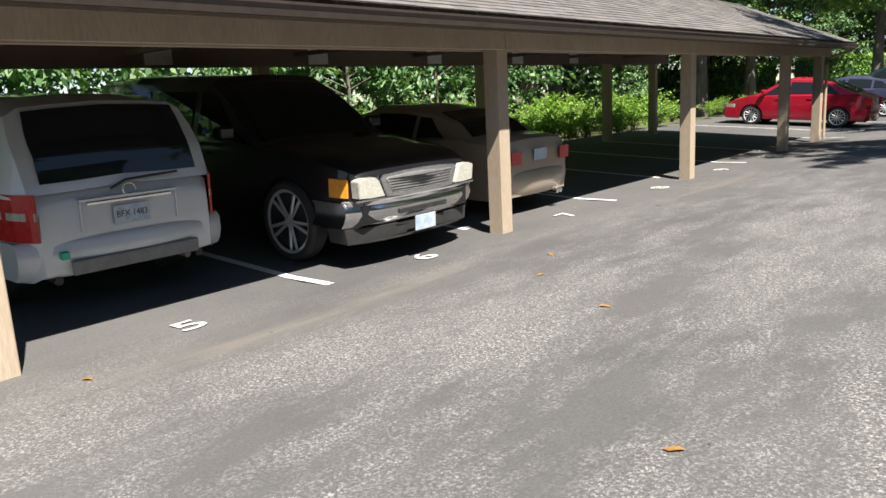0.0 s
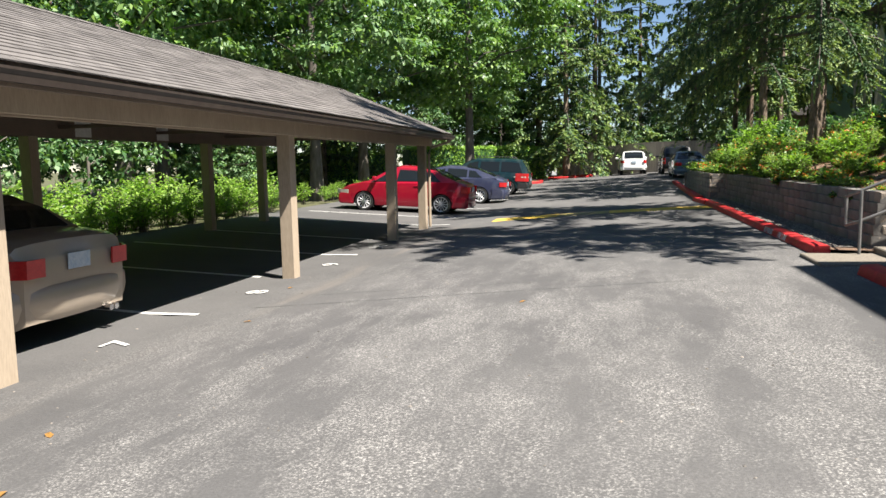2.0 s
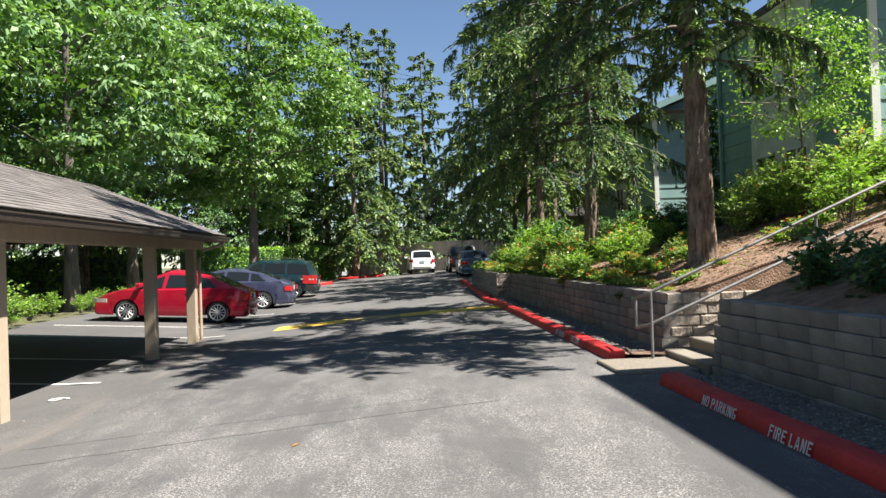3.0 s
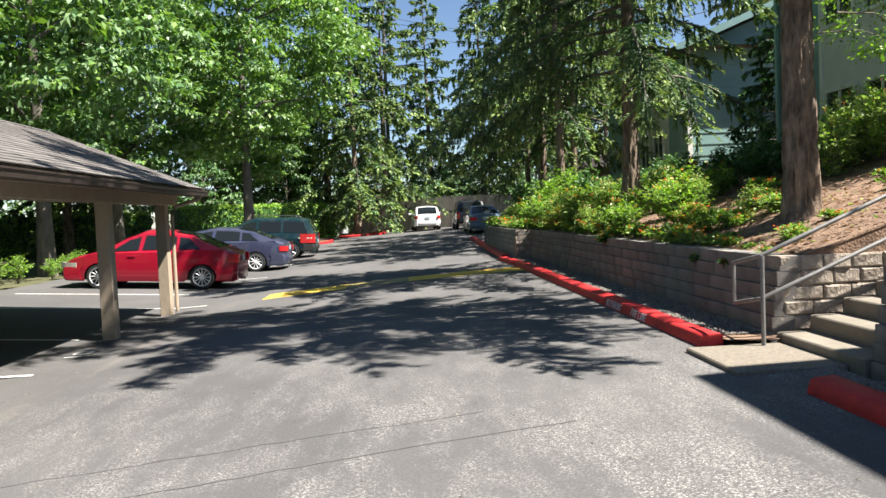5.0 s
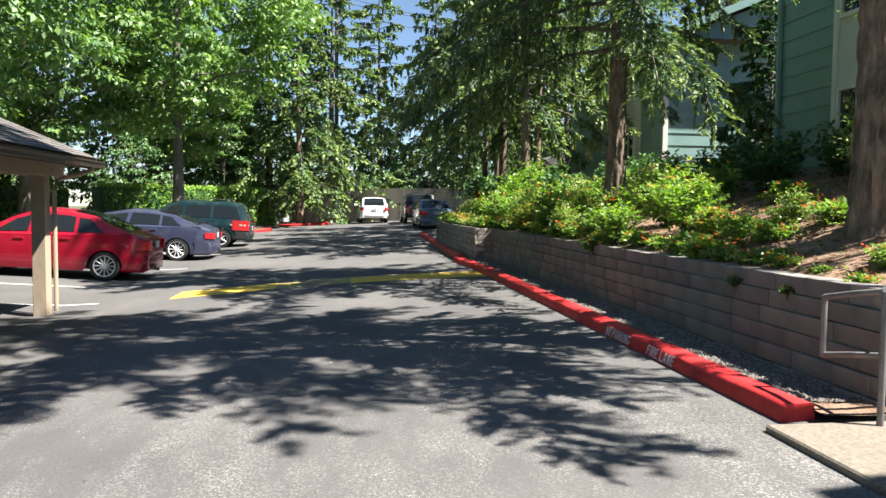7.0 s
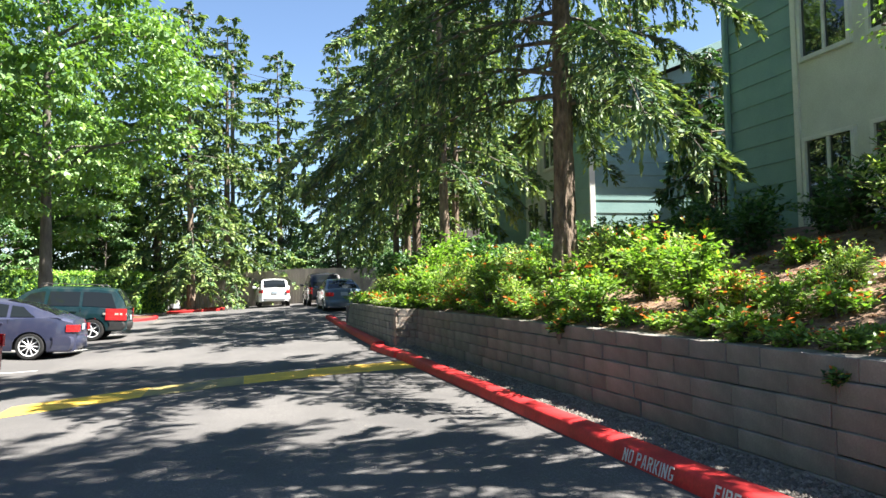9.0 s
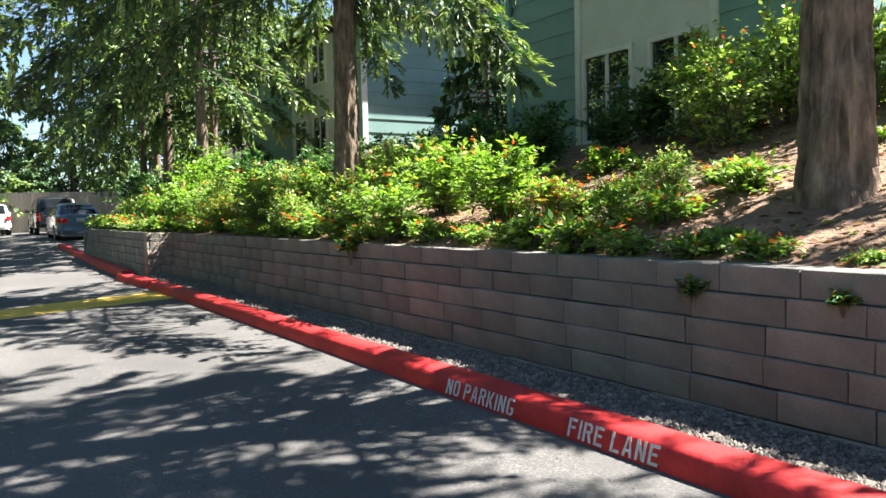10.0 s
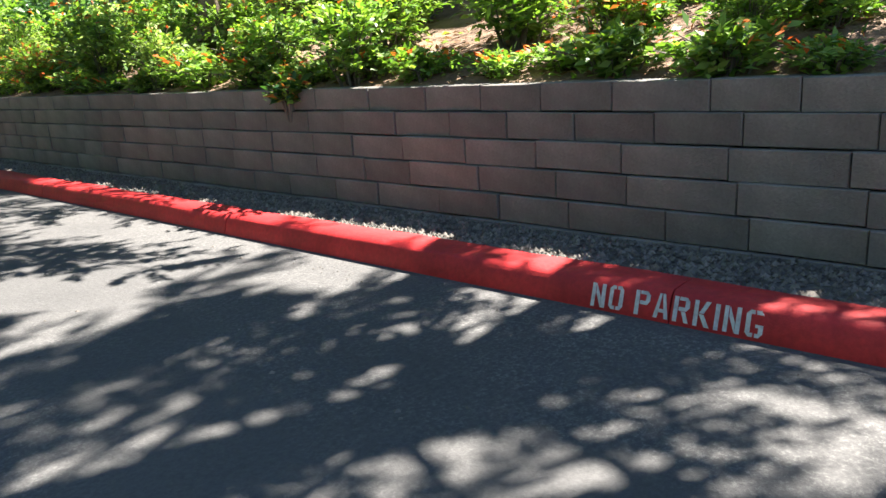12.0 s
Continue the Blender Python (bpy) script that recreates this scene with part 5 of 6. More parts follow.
def fir(height, reach, low, seed, materials, branches=95, shoots=14, blades=14, label="tall fir tree with drooping dark boughs", trunk_r=0.22, share=None, bias=None, needle=0.2, lop=0.4, slim=0.4, skirt=0.0):
    """Conifer: straight tapered trunk, whorls of drooping boughs, each hung with needle sprays. bias: a heading that grows longer boughs."""
    rng = np.random.default_rng(seed)
    rr = random.Random(seed)
    ob = thing("fir_tree", label, "tree")
    lean = Vector((rr.uniform(-0.25, 0.25), rr.uniform(-0.2, 0.2), 0))
    pts, rad = [], []
    for i in range(13):
        f = (i / 12) ** 1.3
        pts.append(Vector((0, 0, -0.3)) + lean * f + Vector((0, 0, height * f)))
        rad.append(trunk_r * (1.25 if i == 0 else 1.08 if i == 1 else 1.0) * (1 - 0.93 * f))
    if trunk_r > 0.185 and height != 16:
        part("trunk", furrowed(pts, rad, seed), BARK, ob, "", 70)
    else:
        part("trunk", trunk_mesh(rng, pts, rad, 12, 0.16), BARK, ob, "", 60)
    C, A, N, LN, T = [], [], [], [], []
    bm = bmesh.new()
    down = np.array([0, 0, -1.0])
    for b in range(branches):
        f = (b + rr.random()) / branches
        z0 = low + (height - low) * f
        a = b * 2.39996 + rr.uniform(-0.5, 0.5)
        ln = reach * (1 - f) ** 0.62 * rr.uniform(0.62, 1.1) + 0.35
        if bias is not None:
            ln *= 1.12 - lop + lop * math.cos(a - bias)
        if skirt:
            ln *= 0.42 + 0.58 * min(1, f / skirt)
        d = np.array([math.cos(a), math.sin(a), 0.0])
        w = np.array([-d[1], d[0], 0])
        root = np.array([lean.x * f, lean.y * f, z0])
        rise = rr.uniform(-0.08, 0.16) + 0.3 * f
        sag = rr.uniform(0.38, 0.66) * (1 - 0.7 * f)
        cur = [root + d * t * ln + np.array([0, 0, (rise * t - sag * t * t) * ln]) for t in np.linspace(0, 1, 6)]
        tube(bm, [tuple(p) for p in cur], [0.04 * (1 - f) + 0.012, 0.028, 0.022, 0.016, 0.01, 0.005], 4, False)
        # side shoots along the bough, some spread flat and some hanging as a curtain
        k = max(6, int(shoots * ln))
        s = rng.uniform(0.1, 1.0, (k, 1)) ** 0.8
        p0 = root + d * s * ln + np.array([0, 0, 1.0]) * ((rise * s - sag * s * s) * ln)
        bl = (0.2 + 0.13 * ln) * (0.3 + 0.7 * np.sqrt(1.02 - s)) * rng.uniform(0.55, 1.3, (k, 1))
        sg = rng.choice([-1.0, 1.0], (k, 1))
        hang = rng.uniform(size=(k, 1)) < 0.3
        v = d * rng.uniform(0.3, 0.95, (k, 1)) + w * sg * rng.uniform(0.35, 1.0, (k, 1)) + down * rng.uniform(0.05, 0.6, (k, 1))
        v = np.where(hang, v * 0.3 + down, v)
        v /= np.linalg.norm(v, axis=1, keepdims=True)
        u = rng.uniform(0.02, 1.0, (k, blades, 1))
        q = p0[:, None] + v[:, None] * bl[:, None] * u + down * 0.35 * bl[:, None] * u * u
        lat = np.cross(v, np.array([0.12, 0.07, 1.0]))
        al = v[:, None] * 0.8 + lat[:, None] * rng.choice([-0.75, 0.75], (k, blades, 1)) + down * 0.25 * u + rng.normal(0, 0.18, (k, blades, 3))
        C.append(q.reshape(-1, 3)), A.append(al.reshape(-1, 3))
        N.append(np.array([0, 0, 1.0]) + rng.normal(0, 0.4, (k * blades, 3)))
        LN.append(needle * rng.uniform(0.65, 1.3, k * blades))
        T.append((u * 0.7 + np.repeat(s[:, None], blades, 1) * 0.3).ravel())
    part("branch_frame", bm, BARK_GREY, ob)
    C, A, N, LN, T = (np.concatenate(v) for v in (C, A, N, LN, T))
    idx = None
    if share:
        # the young growth at the tips is paler
        T = T + rng.uniform(0, 0.5, len(T))
        idx = (T > np.quantile(T, share[0])).astype(int)
    me = leaf_mesh("crown", C, A, N, LN, LN * slim, materials, idx, 0.2)
    cr = new("crown", me)
    cr.parent = ob
    return ob


def shrub(radius, height, seed, materials, leaves=1500, size=0.075, share=None, label="leafy green shrub on the planted bank", stems=9, name="shrub"):
    """Arching stems with side twigs and paired leaves along them; flowers and young leaves at the tips."""
    rng = np.random.default_rng(seed)
    rr = random.Random(seed)
    ob = thing(name, label, "shrub")
    bm = bmesh.new()
    stems *= 3
    C, A, T = [], [], []
    twigs = 7
    each = max(4, leaves // (stems * (twigs + 1)))
    for k in range(stems):
        a = k * 2.4 + rr.uniform(-0.5, 0.5)
        q = radius * rr.uniform(0.15, 1.0)
        tip = Vector((math.cos(a) * q, math.sin(a) * q, height * rr.uniform(0.75, 1.08) * (1 - 0.45 * (q / radius) ** 2)))
        knee = Vector((tip.x * 0.4, tip.y * 0.4, tip.z * 0.72))
        foot = Vector((tip.x * 0.12, tip.y * 0.12, -0.08))
        tube(bm, [foot, knee, tip], [0.010, 0.007, 0.003], 4, False)
        runs = [(knee.lerp(tip, 0.1), tip)]
        for j in range(twigs):
            t = rr.uniform(0.25, 1.6)
            p = foot.lerp(knee, t) if t < 1 else knee.lerp(tip, t - 1)
            w = Vector((rr.uniform(-1, 1), rr.uniform(-1, 1), rr.uniform(-0.1, 0.8))).normalized() * radius * rr.uniform(0.2, 0.42)
            runs.append((p, p + w + Vector((math.cos(a), math.sin(a), 0)) * radius * 0.1))
        for p, r in runs:
            u = rng.uniform(0.1, 1.0, (each, 1))
            p, r = np.array(p), np.array(r)
            v = (r - p) / (np.linalg.norm(r - p) + 1e-6)
            lat = np.cross(v, [0.1, 0.2, 1.0])
            C.append(p + (r - p) * u + rng.normal(0, 0.012, (each, 3)))
            A.append(v * 0.6 + lat * rng.choice([-0.9, 0.9], (each, 1)) + rng.normal(0, 0.3, (each, 3)) + np.array([0, 0, -0.1]))
            T.append(u[:, 0])
    part("stem_frame", bm, BARK_GREY, ob)
    C, A, T = np.concatenate(C), np.concatenate(A), np.concatenate(T)
    C[:, 2] = np.maximum(C[:, 2], 0.03)
    ln = size * 1.25 * rng.uniform(0.6, 1.3, len(C))
    idx = None
    if share:
        # ranked by how near the leaf is to the top and to its twig's tip
        g = C[:, 2] / height * 0.35 + T * 0.3 + rng.uniform(0, 0.8, len(C))
        idx = np.digitize(g, np.quantile(g, np.cumsum(share)[:-1]))
    nr = np.array([0, 0, 1.0]) + rng.normal(0, 0.42, (len(C), 3))
    lv = new("leaves", leaf_mesh("leaves", C, A, nr, ln, ln * rng.uniform(0.42, 0.62, len(C)), materials, idx))
    lv.parent = ob
    return ob


def plant_at(proto, spots):
    """Moves the first plant to the first spot and copies it to the others; a spot is x, y, z, turn, size."""
    for i, (x, y, z, turn, size) in enumerate(spots):
        m = pose(x, y, z, 0, 0, turn) @ Matrix.Scale(size, 4)
        if i == 0:
            proto.matrix_world = m
        else:
            copy_thing(proto, pose(x, y, z, 0, 0, turn)).scale = (size,) * 3


# firs on the bank, along the driveway
plant_at(fir(19, 4.6, 3.2, 1, [NEEDLE, NEEDLE_PALE], 125, 20, 40, "tall fir with a thick furrowed trunk on the bank", 0.215, [0.7, 0.3], 4.0, 0.1, 0.24, 0.3, 0.26), [(4.84, 16.26, 1.25, 0, 1)])
plant_at(fir(17, 4.5, 2.6, 2, [NEEDLE, NEEDLE_PALE], 135, 20, 38, "fir with long drooping boughs that hang over the driveway", 0.19, [0.7, 0.3], 3.3, 0.1, 0.3, 0.3), [(4.98, 23.5, 1.75, 0, 1)])
plant_at(fir(16, 3.7, 2.6, 3, [NEEDLE, NEEDLE_PALE], 80, 13, 13, "fir tree with drooping boughs on the bank", 0.16, [0.55, 0.45], math.pi, 0.165, 0.25, 0.45),
         [(5.4, 32.4, 1.75, 0, 1), (6.0, 38.6, 2.0, 80, 1.02), (5.9, 42.0, 1.2, 190, 0.95), (6.6, 35.6, 2.0, 140, 0.9), (7.4, 46.5, 1.0, 30, 1.1), (11.5, 48.5, 1.2, 250, 1.0)])
plant_at(fir(6.5, 1.9, 0.3, 6, [NEEDLE, SHRUB_DARK], 70, 12, 12, "dark young fir between the houses", 0.09, [0.6, 0.4], None, 0.2), [(10.3, 27.2, 2.1, 0, 0.72)])
# firs beyond the end of the lot and on the island
spots = [(-3.0, 57.5, 0.2, 0, 1.12), (-1.2, 63.5, 0.2, 70, 1.22), (-5.8, 66, 0, 120, 1.3), (2.5, 69, 0, 10, 1.2), (6.5, 66, 0.1, 200, 1.15), (11, 64, 0.2, 300, 1.25), (15, 58, 0.4, 90, 1.2),
         (-10, 68, 0, 50, 1.3), (-15, 64, 0, 160, 1.25), (-21, 60, 0, 10, 1.3), (-27, 52, 0, 220, 1.3), (-31, 41, 0, 20, 1.3), (-30, 29, 0, 100, 1.25), 
         (20, 48, 0.5, 60, 1.2), (-17, 46.0, 0, 200, 1.15), (-19.5, 33, 0, 130, 1.1)]
plant_at(fir(16, 3.7, 1.6, 4, [NEEDLE, NEEDLE_PALE], 88, 9, 12, "tall fir in the woods behind the lot", 0.24, [0.5, 0.5], None, 0.24, slim=0.52), spots)

# maples and other broad-leaved trees behind the parked cars
m1 = leafy_tree(12.5, 4.4, 2.6, 11, [MAPLE, MAPLE_BRIGHT], 290, 92, 0.205, [0.75, 0.25], trunk_r=0.22)
plant_at(m1, [(-12.3, 33.5, 0.0, 0, 1.25), (-15.5, 25.0, 0, 120, 1.25), (-13.2, 42.5, 0.1, 250, 1.3), (-16.5, 15.0, 0, 60, 1.1), (-20, 38, 0, 200, 1.45), (-17.5, 6, 0, 330, 1.0), (-16.5, -3.0, 0, 20, 1.0)])
m2 = leafy_tree(13.5, 4.0, 2.8, 12, [MAPLE_BRIGHT, MAPLE], 320, 94, 0.19, [0.6, 0.4], "bright green broad-leaved tree in full sun", trunk_r=0.2)
plant_at(m2, [(-8.0, 46.5, 0.1, 0, 1.42), (-12.0, 61.5, 0.2, 130, 1.2), (-18.0, 31.0, 0, 50, 1.3), (-9.5, 65.0, 0.1, 220, 1.0)])
m3 = leafy_tree(6.0, 2.6, 0.6, 13, [MAPLE, SHRUB_DARK], 110, 38, 0.18, [0.7, 0.3], "bushy young tree behind the carport", trunk_r=0.07)
plant_at(m3, [(-13.2, 9.0, 0, 0, 1), (-12.6, 13.2, 0, 90, 0.85), (-13.4, 17.2, 0, 200, 0.95), (-14.0, 21.3, 0, 300, 0.9), (-13.0, 4.8, 0, 30, 1.0), (-13.0, 0.5, 0, 80, 1.0), (-15.5, 11.5, 0, 10, 1.2), (-16.2, 19.0, 0, 150, 1.2),
              (-17.5, -6, 0, 0, 1.5), (-18.5, 0, 0, 40, 1.6), (-18, 7.5, 0, 90, 1.5), (-19, 14, 0, 140, 1.6), (-19.5, 21.5, 0, 10, 1.6), (-15.0, -2.5, 0, 70, 1.2), (-14.6, 6.8, 0, 210, 1.25), (-15.2, 15.4, 0, 250, 1.25), (-20, 26, 0, 10, 1.5), (-13.5, 27.8, 0, 20, 0.55), (-22, 33, 0, 0, 1.3), (-23, 40, 0, 60, 1.4), (-24, 47, 0, 120, 1.4), (-20, 62, 0, 30, 1.3), (-15.5, 66, 0, 90, 1.3), (-11.5, 66.5, 0, 150, 1.2), (-7, 69, 0, 210, 1.3), (-1, 70, 0, 270, 1.3), (3, 73, 0, 0, 1.4), (8, 71, 0, 40, 1.4), (13, 67, 0, 80, 1.4), (17, 60, 0.3, 0, 1.3), (-25, 55, 0, 0, 1.5), (9, 55, 0.3, 0, 0.9), (-3, 68, 0, 40, 1.1), (3.8, 64.5, 0.2, 100, 0.8), (-8.5, 62.5, 0, 200, 1.0), (-13, 57.5, 0, 60, 1.0)])
small = leafy_tree(3.6, 1.25, 1.1, 14, [HEDGE, MAPLE_BRIGHT], 80, 60, 0.065, [0.6, 0.4], "slender young tree with pale yellow-green leaves", trunk_r=0.035)
plant_at(small, [(7.5, 17.9, 2.3, 0, 1.05)])

# shrubs on the bank
s1 = shrub(0.75, 0.9, 21, [MAPLE_BRIGHT, SHRUB, FLOWER], 2200, 0.07, [0.4, 0.594, 0.006])
s2 = shrub(0.6, 0.75, 22, [SHRUB, SHRUB_RUST, FLOWER], 2000, 0.063, [0.835, 0.15, 0.015], "green shrub with rusty orange young leaves")
s6 = shrub(0.7, 1.0, 28, [SHRUB, SHRUB_PALE, FLOWER], 2000, 0.063, [0.4, 0.594, 0.006], "feathery pale green shrub on the planted bank", 12)
s3 = shrub(1.0, 1.3, 23, [SHRUB_DARK, MAPLE], 1500, 0.12, [0.85, 0.15], "dark green shrub in the shade of the house")
s4 = shrub(0.95, 1.35, 24, [SHRUB, HEDGE], 1500, 0.085, [0.6, 0.4], "bright yellow-green shrub in the sun")
s5 = shrub(0.45, 0.35, 25, [SHRUB, MAPLE_BRIGHT, FLOWER], 900, 0.066, [0.64, 0.33, 0.03], "low leafy ground cover at the wall's edge")
rs = random.Random(5)
a1, a2, a3, a4, a5, a6 = [], [], [], [], [], []
y = 17.3
while y < 44:
    for x in (4.05, 4.9, 5.8):
        xx, yy = x + rs.uniform(-0.3, 0.3), y + rs.uniform(-0.35, 0.35)
        if math.hypot(xx - 4.84, yy - 16.3) < 1.0:
            continue
        size = rs.uniform(0.6, 0.95) if yy > 20.5 or (x < 4.5 and yy > 18.2) else rs.uniform(0.3, 0.5)
        if yy < 20.5 and x > 4.6 and rs.random() < 0.65:
            continue
        if rs.random() < 0.08 or (yy > 35.2 and xx < 5.5):
            continue
        (a3 if x > 5.5 and rs.random() < 0.5 else a2 if rs.random() < 0.24 else a6 if rs.random() < 0.42 else a1).append((xx, yy, bank(xx, yy) - 0.05, rs.uniform(0, 360), size))
    y += 0.85
y = 16.2
while y < 31:
    for x in (7.0, 8.1):
        xx, yy = x + rs.uniform(-0.3, 0.3), y + rs.uniform(-0.4, 0.4)
        (a3 if yy > 18.4 else a4).append((xx, yy, bank(xx, yy) - 0.05, rs.uniform(0, 360), rs.uniform(0.45, 0.72)))
    y += 1.25
for y in span(4.5, 12.2, 0.95):
    for x in (4.6, 5.7):
        a3.append((x + rs.uniform(-0.2, 0.2), y + rs.uniform(-0.3, 0.2), 0.9, rs.uniform(0, 360), rs.uniform(0.45, 0.68)))
for y in span(14.9, 35, 0.55):
    xx = 3.78 + rs.uniform(-0.08, 0.12)
    a5.append((xx, y + rs.uniform(-0.2, 0.2), bank(xx, y) - 0.06, rs.uniform(0, 360), rs.uniform(0.55, 1.1) if y > 17.3 else rs.uniform(0.3, 0.6)))
for y in span(28, 35, 0.9):
    a5.append((3.45 + rs.uniform(-0.1, 0.1), y, 0.9, rs.uniform(0, 360), rs.uniform(0.9, 1.3)))
for k in range(22):
    xx, yy = rs.uniform(3.9, 6.6), rs.uniform(14.6, 19.5)
    if math.hypot(xx - 4.84, yy - 16.26) > 0.6:
        a5.append((xx, yy, bank(xx, yy) - 0.05, rs.uniform(0, 360), rs.uniform(0.4, 0.8)))
a4 += [(5.2, 31.0, bank(5.2, 31), 10, 1.1), (4.4, 29.6, bank(4.4, 29.6), 60, 1.0), (6.4, 14.9, 1.9, 0, 0.7), (7.6, 15.2, 2.1, 40, 0.9), (8.6, 15.0, 2.3, 90, 0.9), (8.8, 17.2, 2.4, 20, 1.0)]
a6 += [(x, y, bank(x, y) - 0.05, 50 * y, k) for x, y, k in ((6.8, 18.7, 1.1), (6.4, 18.2, 0.85), (7.1, 18.0, 1.2), (7.5, 19.3, 1.2), (7.7, 16.8, 1.3), (8.3, 16.1, 1.2), (7.4, 17.4, 1.0))]
# sunlit undergrowth behind the carport and round the far bays
b1 = []
for y in span(-6, 25.5, 1.0):
    for x in (-10.6, -11.7):
        b1.append((x + rs.uniform(-0.3, 0.3), y + rs.uniform(-0.4, 0.4), -0.02, rs.uniform(0, 360), rs.uniform(0.7, 1.1)))
for y in span(26, 46, 1.4):
    b1.append((-10.9 + rs.uniform(-0.3, 0.3), y, 0.1, rs.uniform(0, 360), rs.uniform(0.4, 0.6)))
for p, s in ((s1, a1), (s2, a2), (s3, a3), (s6, a6), (s4, a4 + b1), (s5, a5)):
    plant_at(p, s)


def hedge_run(x0, y0, x1, y1, z0, h, depth, seed):
    rng = np.random.default_rng(seed)
    ob = thing("hedge", "clipped bright green hedge along the street", "hedge", at=(x0, y0, z0), turn=math.degrees(math.atan2(y1 - y0, x1 - x0)))
    L = math.hypot(x1 - x0, y1 - y0)
    part("core", boxed(0, -depth * 0.4, 0, L, depth * 0.4, h * 0.95), SHRUB_DARK, ob)
    n = int(L * h * 260)
    p = np.stack([rng.uniform(0, L, n), rng.uniform(-0.5, 0.5, n) * depth, rng.uniform(0, h, n)], 1)
    face = rng.integers(0, 3, n)
    p[face == 0, 1] = -depth / 2 + rng.normal(0, 0.04, (face == 0).sum())
    p[face == 1, 2] = h + rng.normal(0, 0.04, (face == 1).sum())
    nr = np.array([0, -0.6, 0.6]) + rng.normal(0, 0.6, (n, 3))
    ln = 0.16 * rng.uniform(0.6, 1.3, n)
    lv = new("leaves", leaf_mesh("leaves", p, rng.normal(0, 1, (n, 3)), nr, ln, ln * 0.6, [HEDGE]))
    lv.parent = ob


hedge_run(-26, 45, -14.0, 49.5, 0.1, 2.1, 0.9, 1)
hedge_run(-13.0, 50.5, -4.9, 60.0, 0.2, 2.3, 0.9, 2)


sprig = shrub(0.14, 0.12, 41, [SHRUB_DARK, SHRUB, SHRUB_RUST], 150, 0.05, [0.6, 0.3, 0.1], "small green plant rooted in a joint of the block wall", 3, "wall_plant")
plant_at(sprig, [(3.50, 16.28, 0.78, 0, 0.8), (3.50, 15.49, 0.80, 90, 0.55), (3.50, 20.4, 0.86, 300, 1.4)])


def litter(name, seed, count, x0, x1, y0, y1):
    """Dry leaves and twigs strewn over the bank."""
    rng = np.random.default_rng(seed)
    x, y = rng.uniform(x0, x1, count), rng.uniform(y0, y1, count)
    p = np.stack([x, y, [bank(a, b) + 0.006 for a, b in zip(x, y)]], 1)
    al = rng.normal(0, 1, (count, 3)) * np.array([1, 1, 0.15])
    ln = rng.uniform(0.03, 0.09, count)
    ob = new(name, leaf_mesh(name, p, al, np.array([0, 0, 1.0]) + rng.normal(0, 0.25, (count, 3)), ln, ln * 0.5, [LITTER_BROWN, SHRUB], (rng.uniform(size=count) > 0.9).astype(int)))
    tagged(ob, "dry leaf litter strewn over the bark mulch", "leaf litter", kind="stuff")


LITTER_BROWN = leaf_material("brown_litter", (0.10, 0.05, 0.03), (0.34, 0.21, 0.12), (1, 0.9, 0.6), 0.3, 0.8)
litter("leaf_litter", 1, 5000, 3.7, 8.6, 14.4, 20.5)
litter("leaf_litter", 2, 2500, 3.7, 7.0, 20.5, 30)

# ---- loose and distant things ----
def stone_field(name, x0, x1, y0, y1, z, count, seed, parent=None, smin=0.008, smax=0.024):
    """Loose gravel: many small squashed stones."""
    rr = random.Random(seed)
    verts, faces = [], []
    for _ in range(count):
        x, y, s = rr.uniform(x0, x1), rr.uniform(y0, y1), rr.uniform(smin, smax)
        a = rr.uniform(0, 6.28)
        k = len(verts)
        c, d = math.cos(a) * s, math.sin(a) * s
        f = rr.uniform(0.5, 0.9)
        verts += [(x + c, y + d, z), (x - d * f, y + c * f, z + s * 0.1), (x - c, y - d, z), (x + d * f, y - c * f, z), (x + rr.uniform(-0.3, 0.3) * s, y, z + s * 0.75)]
        faces += [(k, k + 1, k + 4), (k + 1, k + 2, k + 4), (k + 2, k + 3, k + 4), (k + 3, k, k + 4)]
    return tagged(raw(name, verts, faces, STONES), "loose grey and pale gravel stones beside the kerb", "gravel", kind="stuff")


STONES = surface("gravel_stones", (0.086, 0.078, 0.070), (0.218, 0.195, 0.168), 9, 0.9, bump_scale=90, vary=0.45, island=True)
stone_field("gravel", 2.92, 3.42, 14.4, 21.0, 0.22, 6500, 1)
stone_field("gravel", 2.92, 3.42, 21.0, 27.6, 0.222, 2500, 2)
stone_field("gravel", 2.93, 3.6, 5.5, 12.3, 0.212, 2600, 3)
stone_field("grit", 2.45, 2.68, 14.5, 19.5, H(2.6, 17) - 0.002, 260, 4, smin=0.003, smax=0.008)
rr = random.Random(31)
verts, faces = [], []
for _ in range(420):
    x, y, s = rr.uniform(-5.2, 2.5), rr.uniform(1.5, 20), rr.uniform(0.006, 0.017)
    z = H(x, y) + 0.001
    k, a = len(verts), rr.uniform(0, 6.28)
    c, d = math.cos(a) * s, math.sin(a) * s
    verts += [(x + c, y + d, z), (x - d, y + c, z), (x - c, y - d, z), (x + d, y - c, z), (x, y, z + s * 0.6)]
    faces += [(k, k + 1, k + 4), (k + 1, k + 2, k + 4), (k + 2, k + 3, k + 4), (k + 3, k, k + 4)]
tagged(raw("grit", verts, faces, STONES), "scattered bits of grit on the asphalt", "grit", kind="stuff")
LITTER = leaf_material("fallen_leaves", (0.32, 0.12, 0.04), (0.45, 0.28, 0.08), (1, 0.9, 0.5), 0.2)
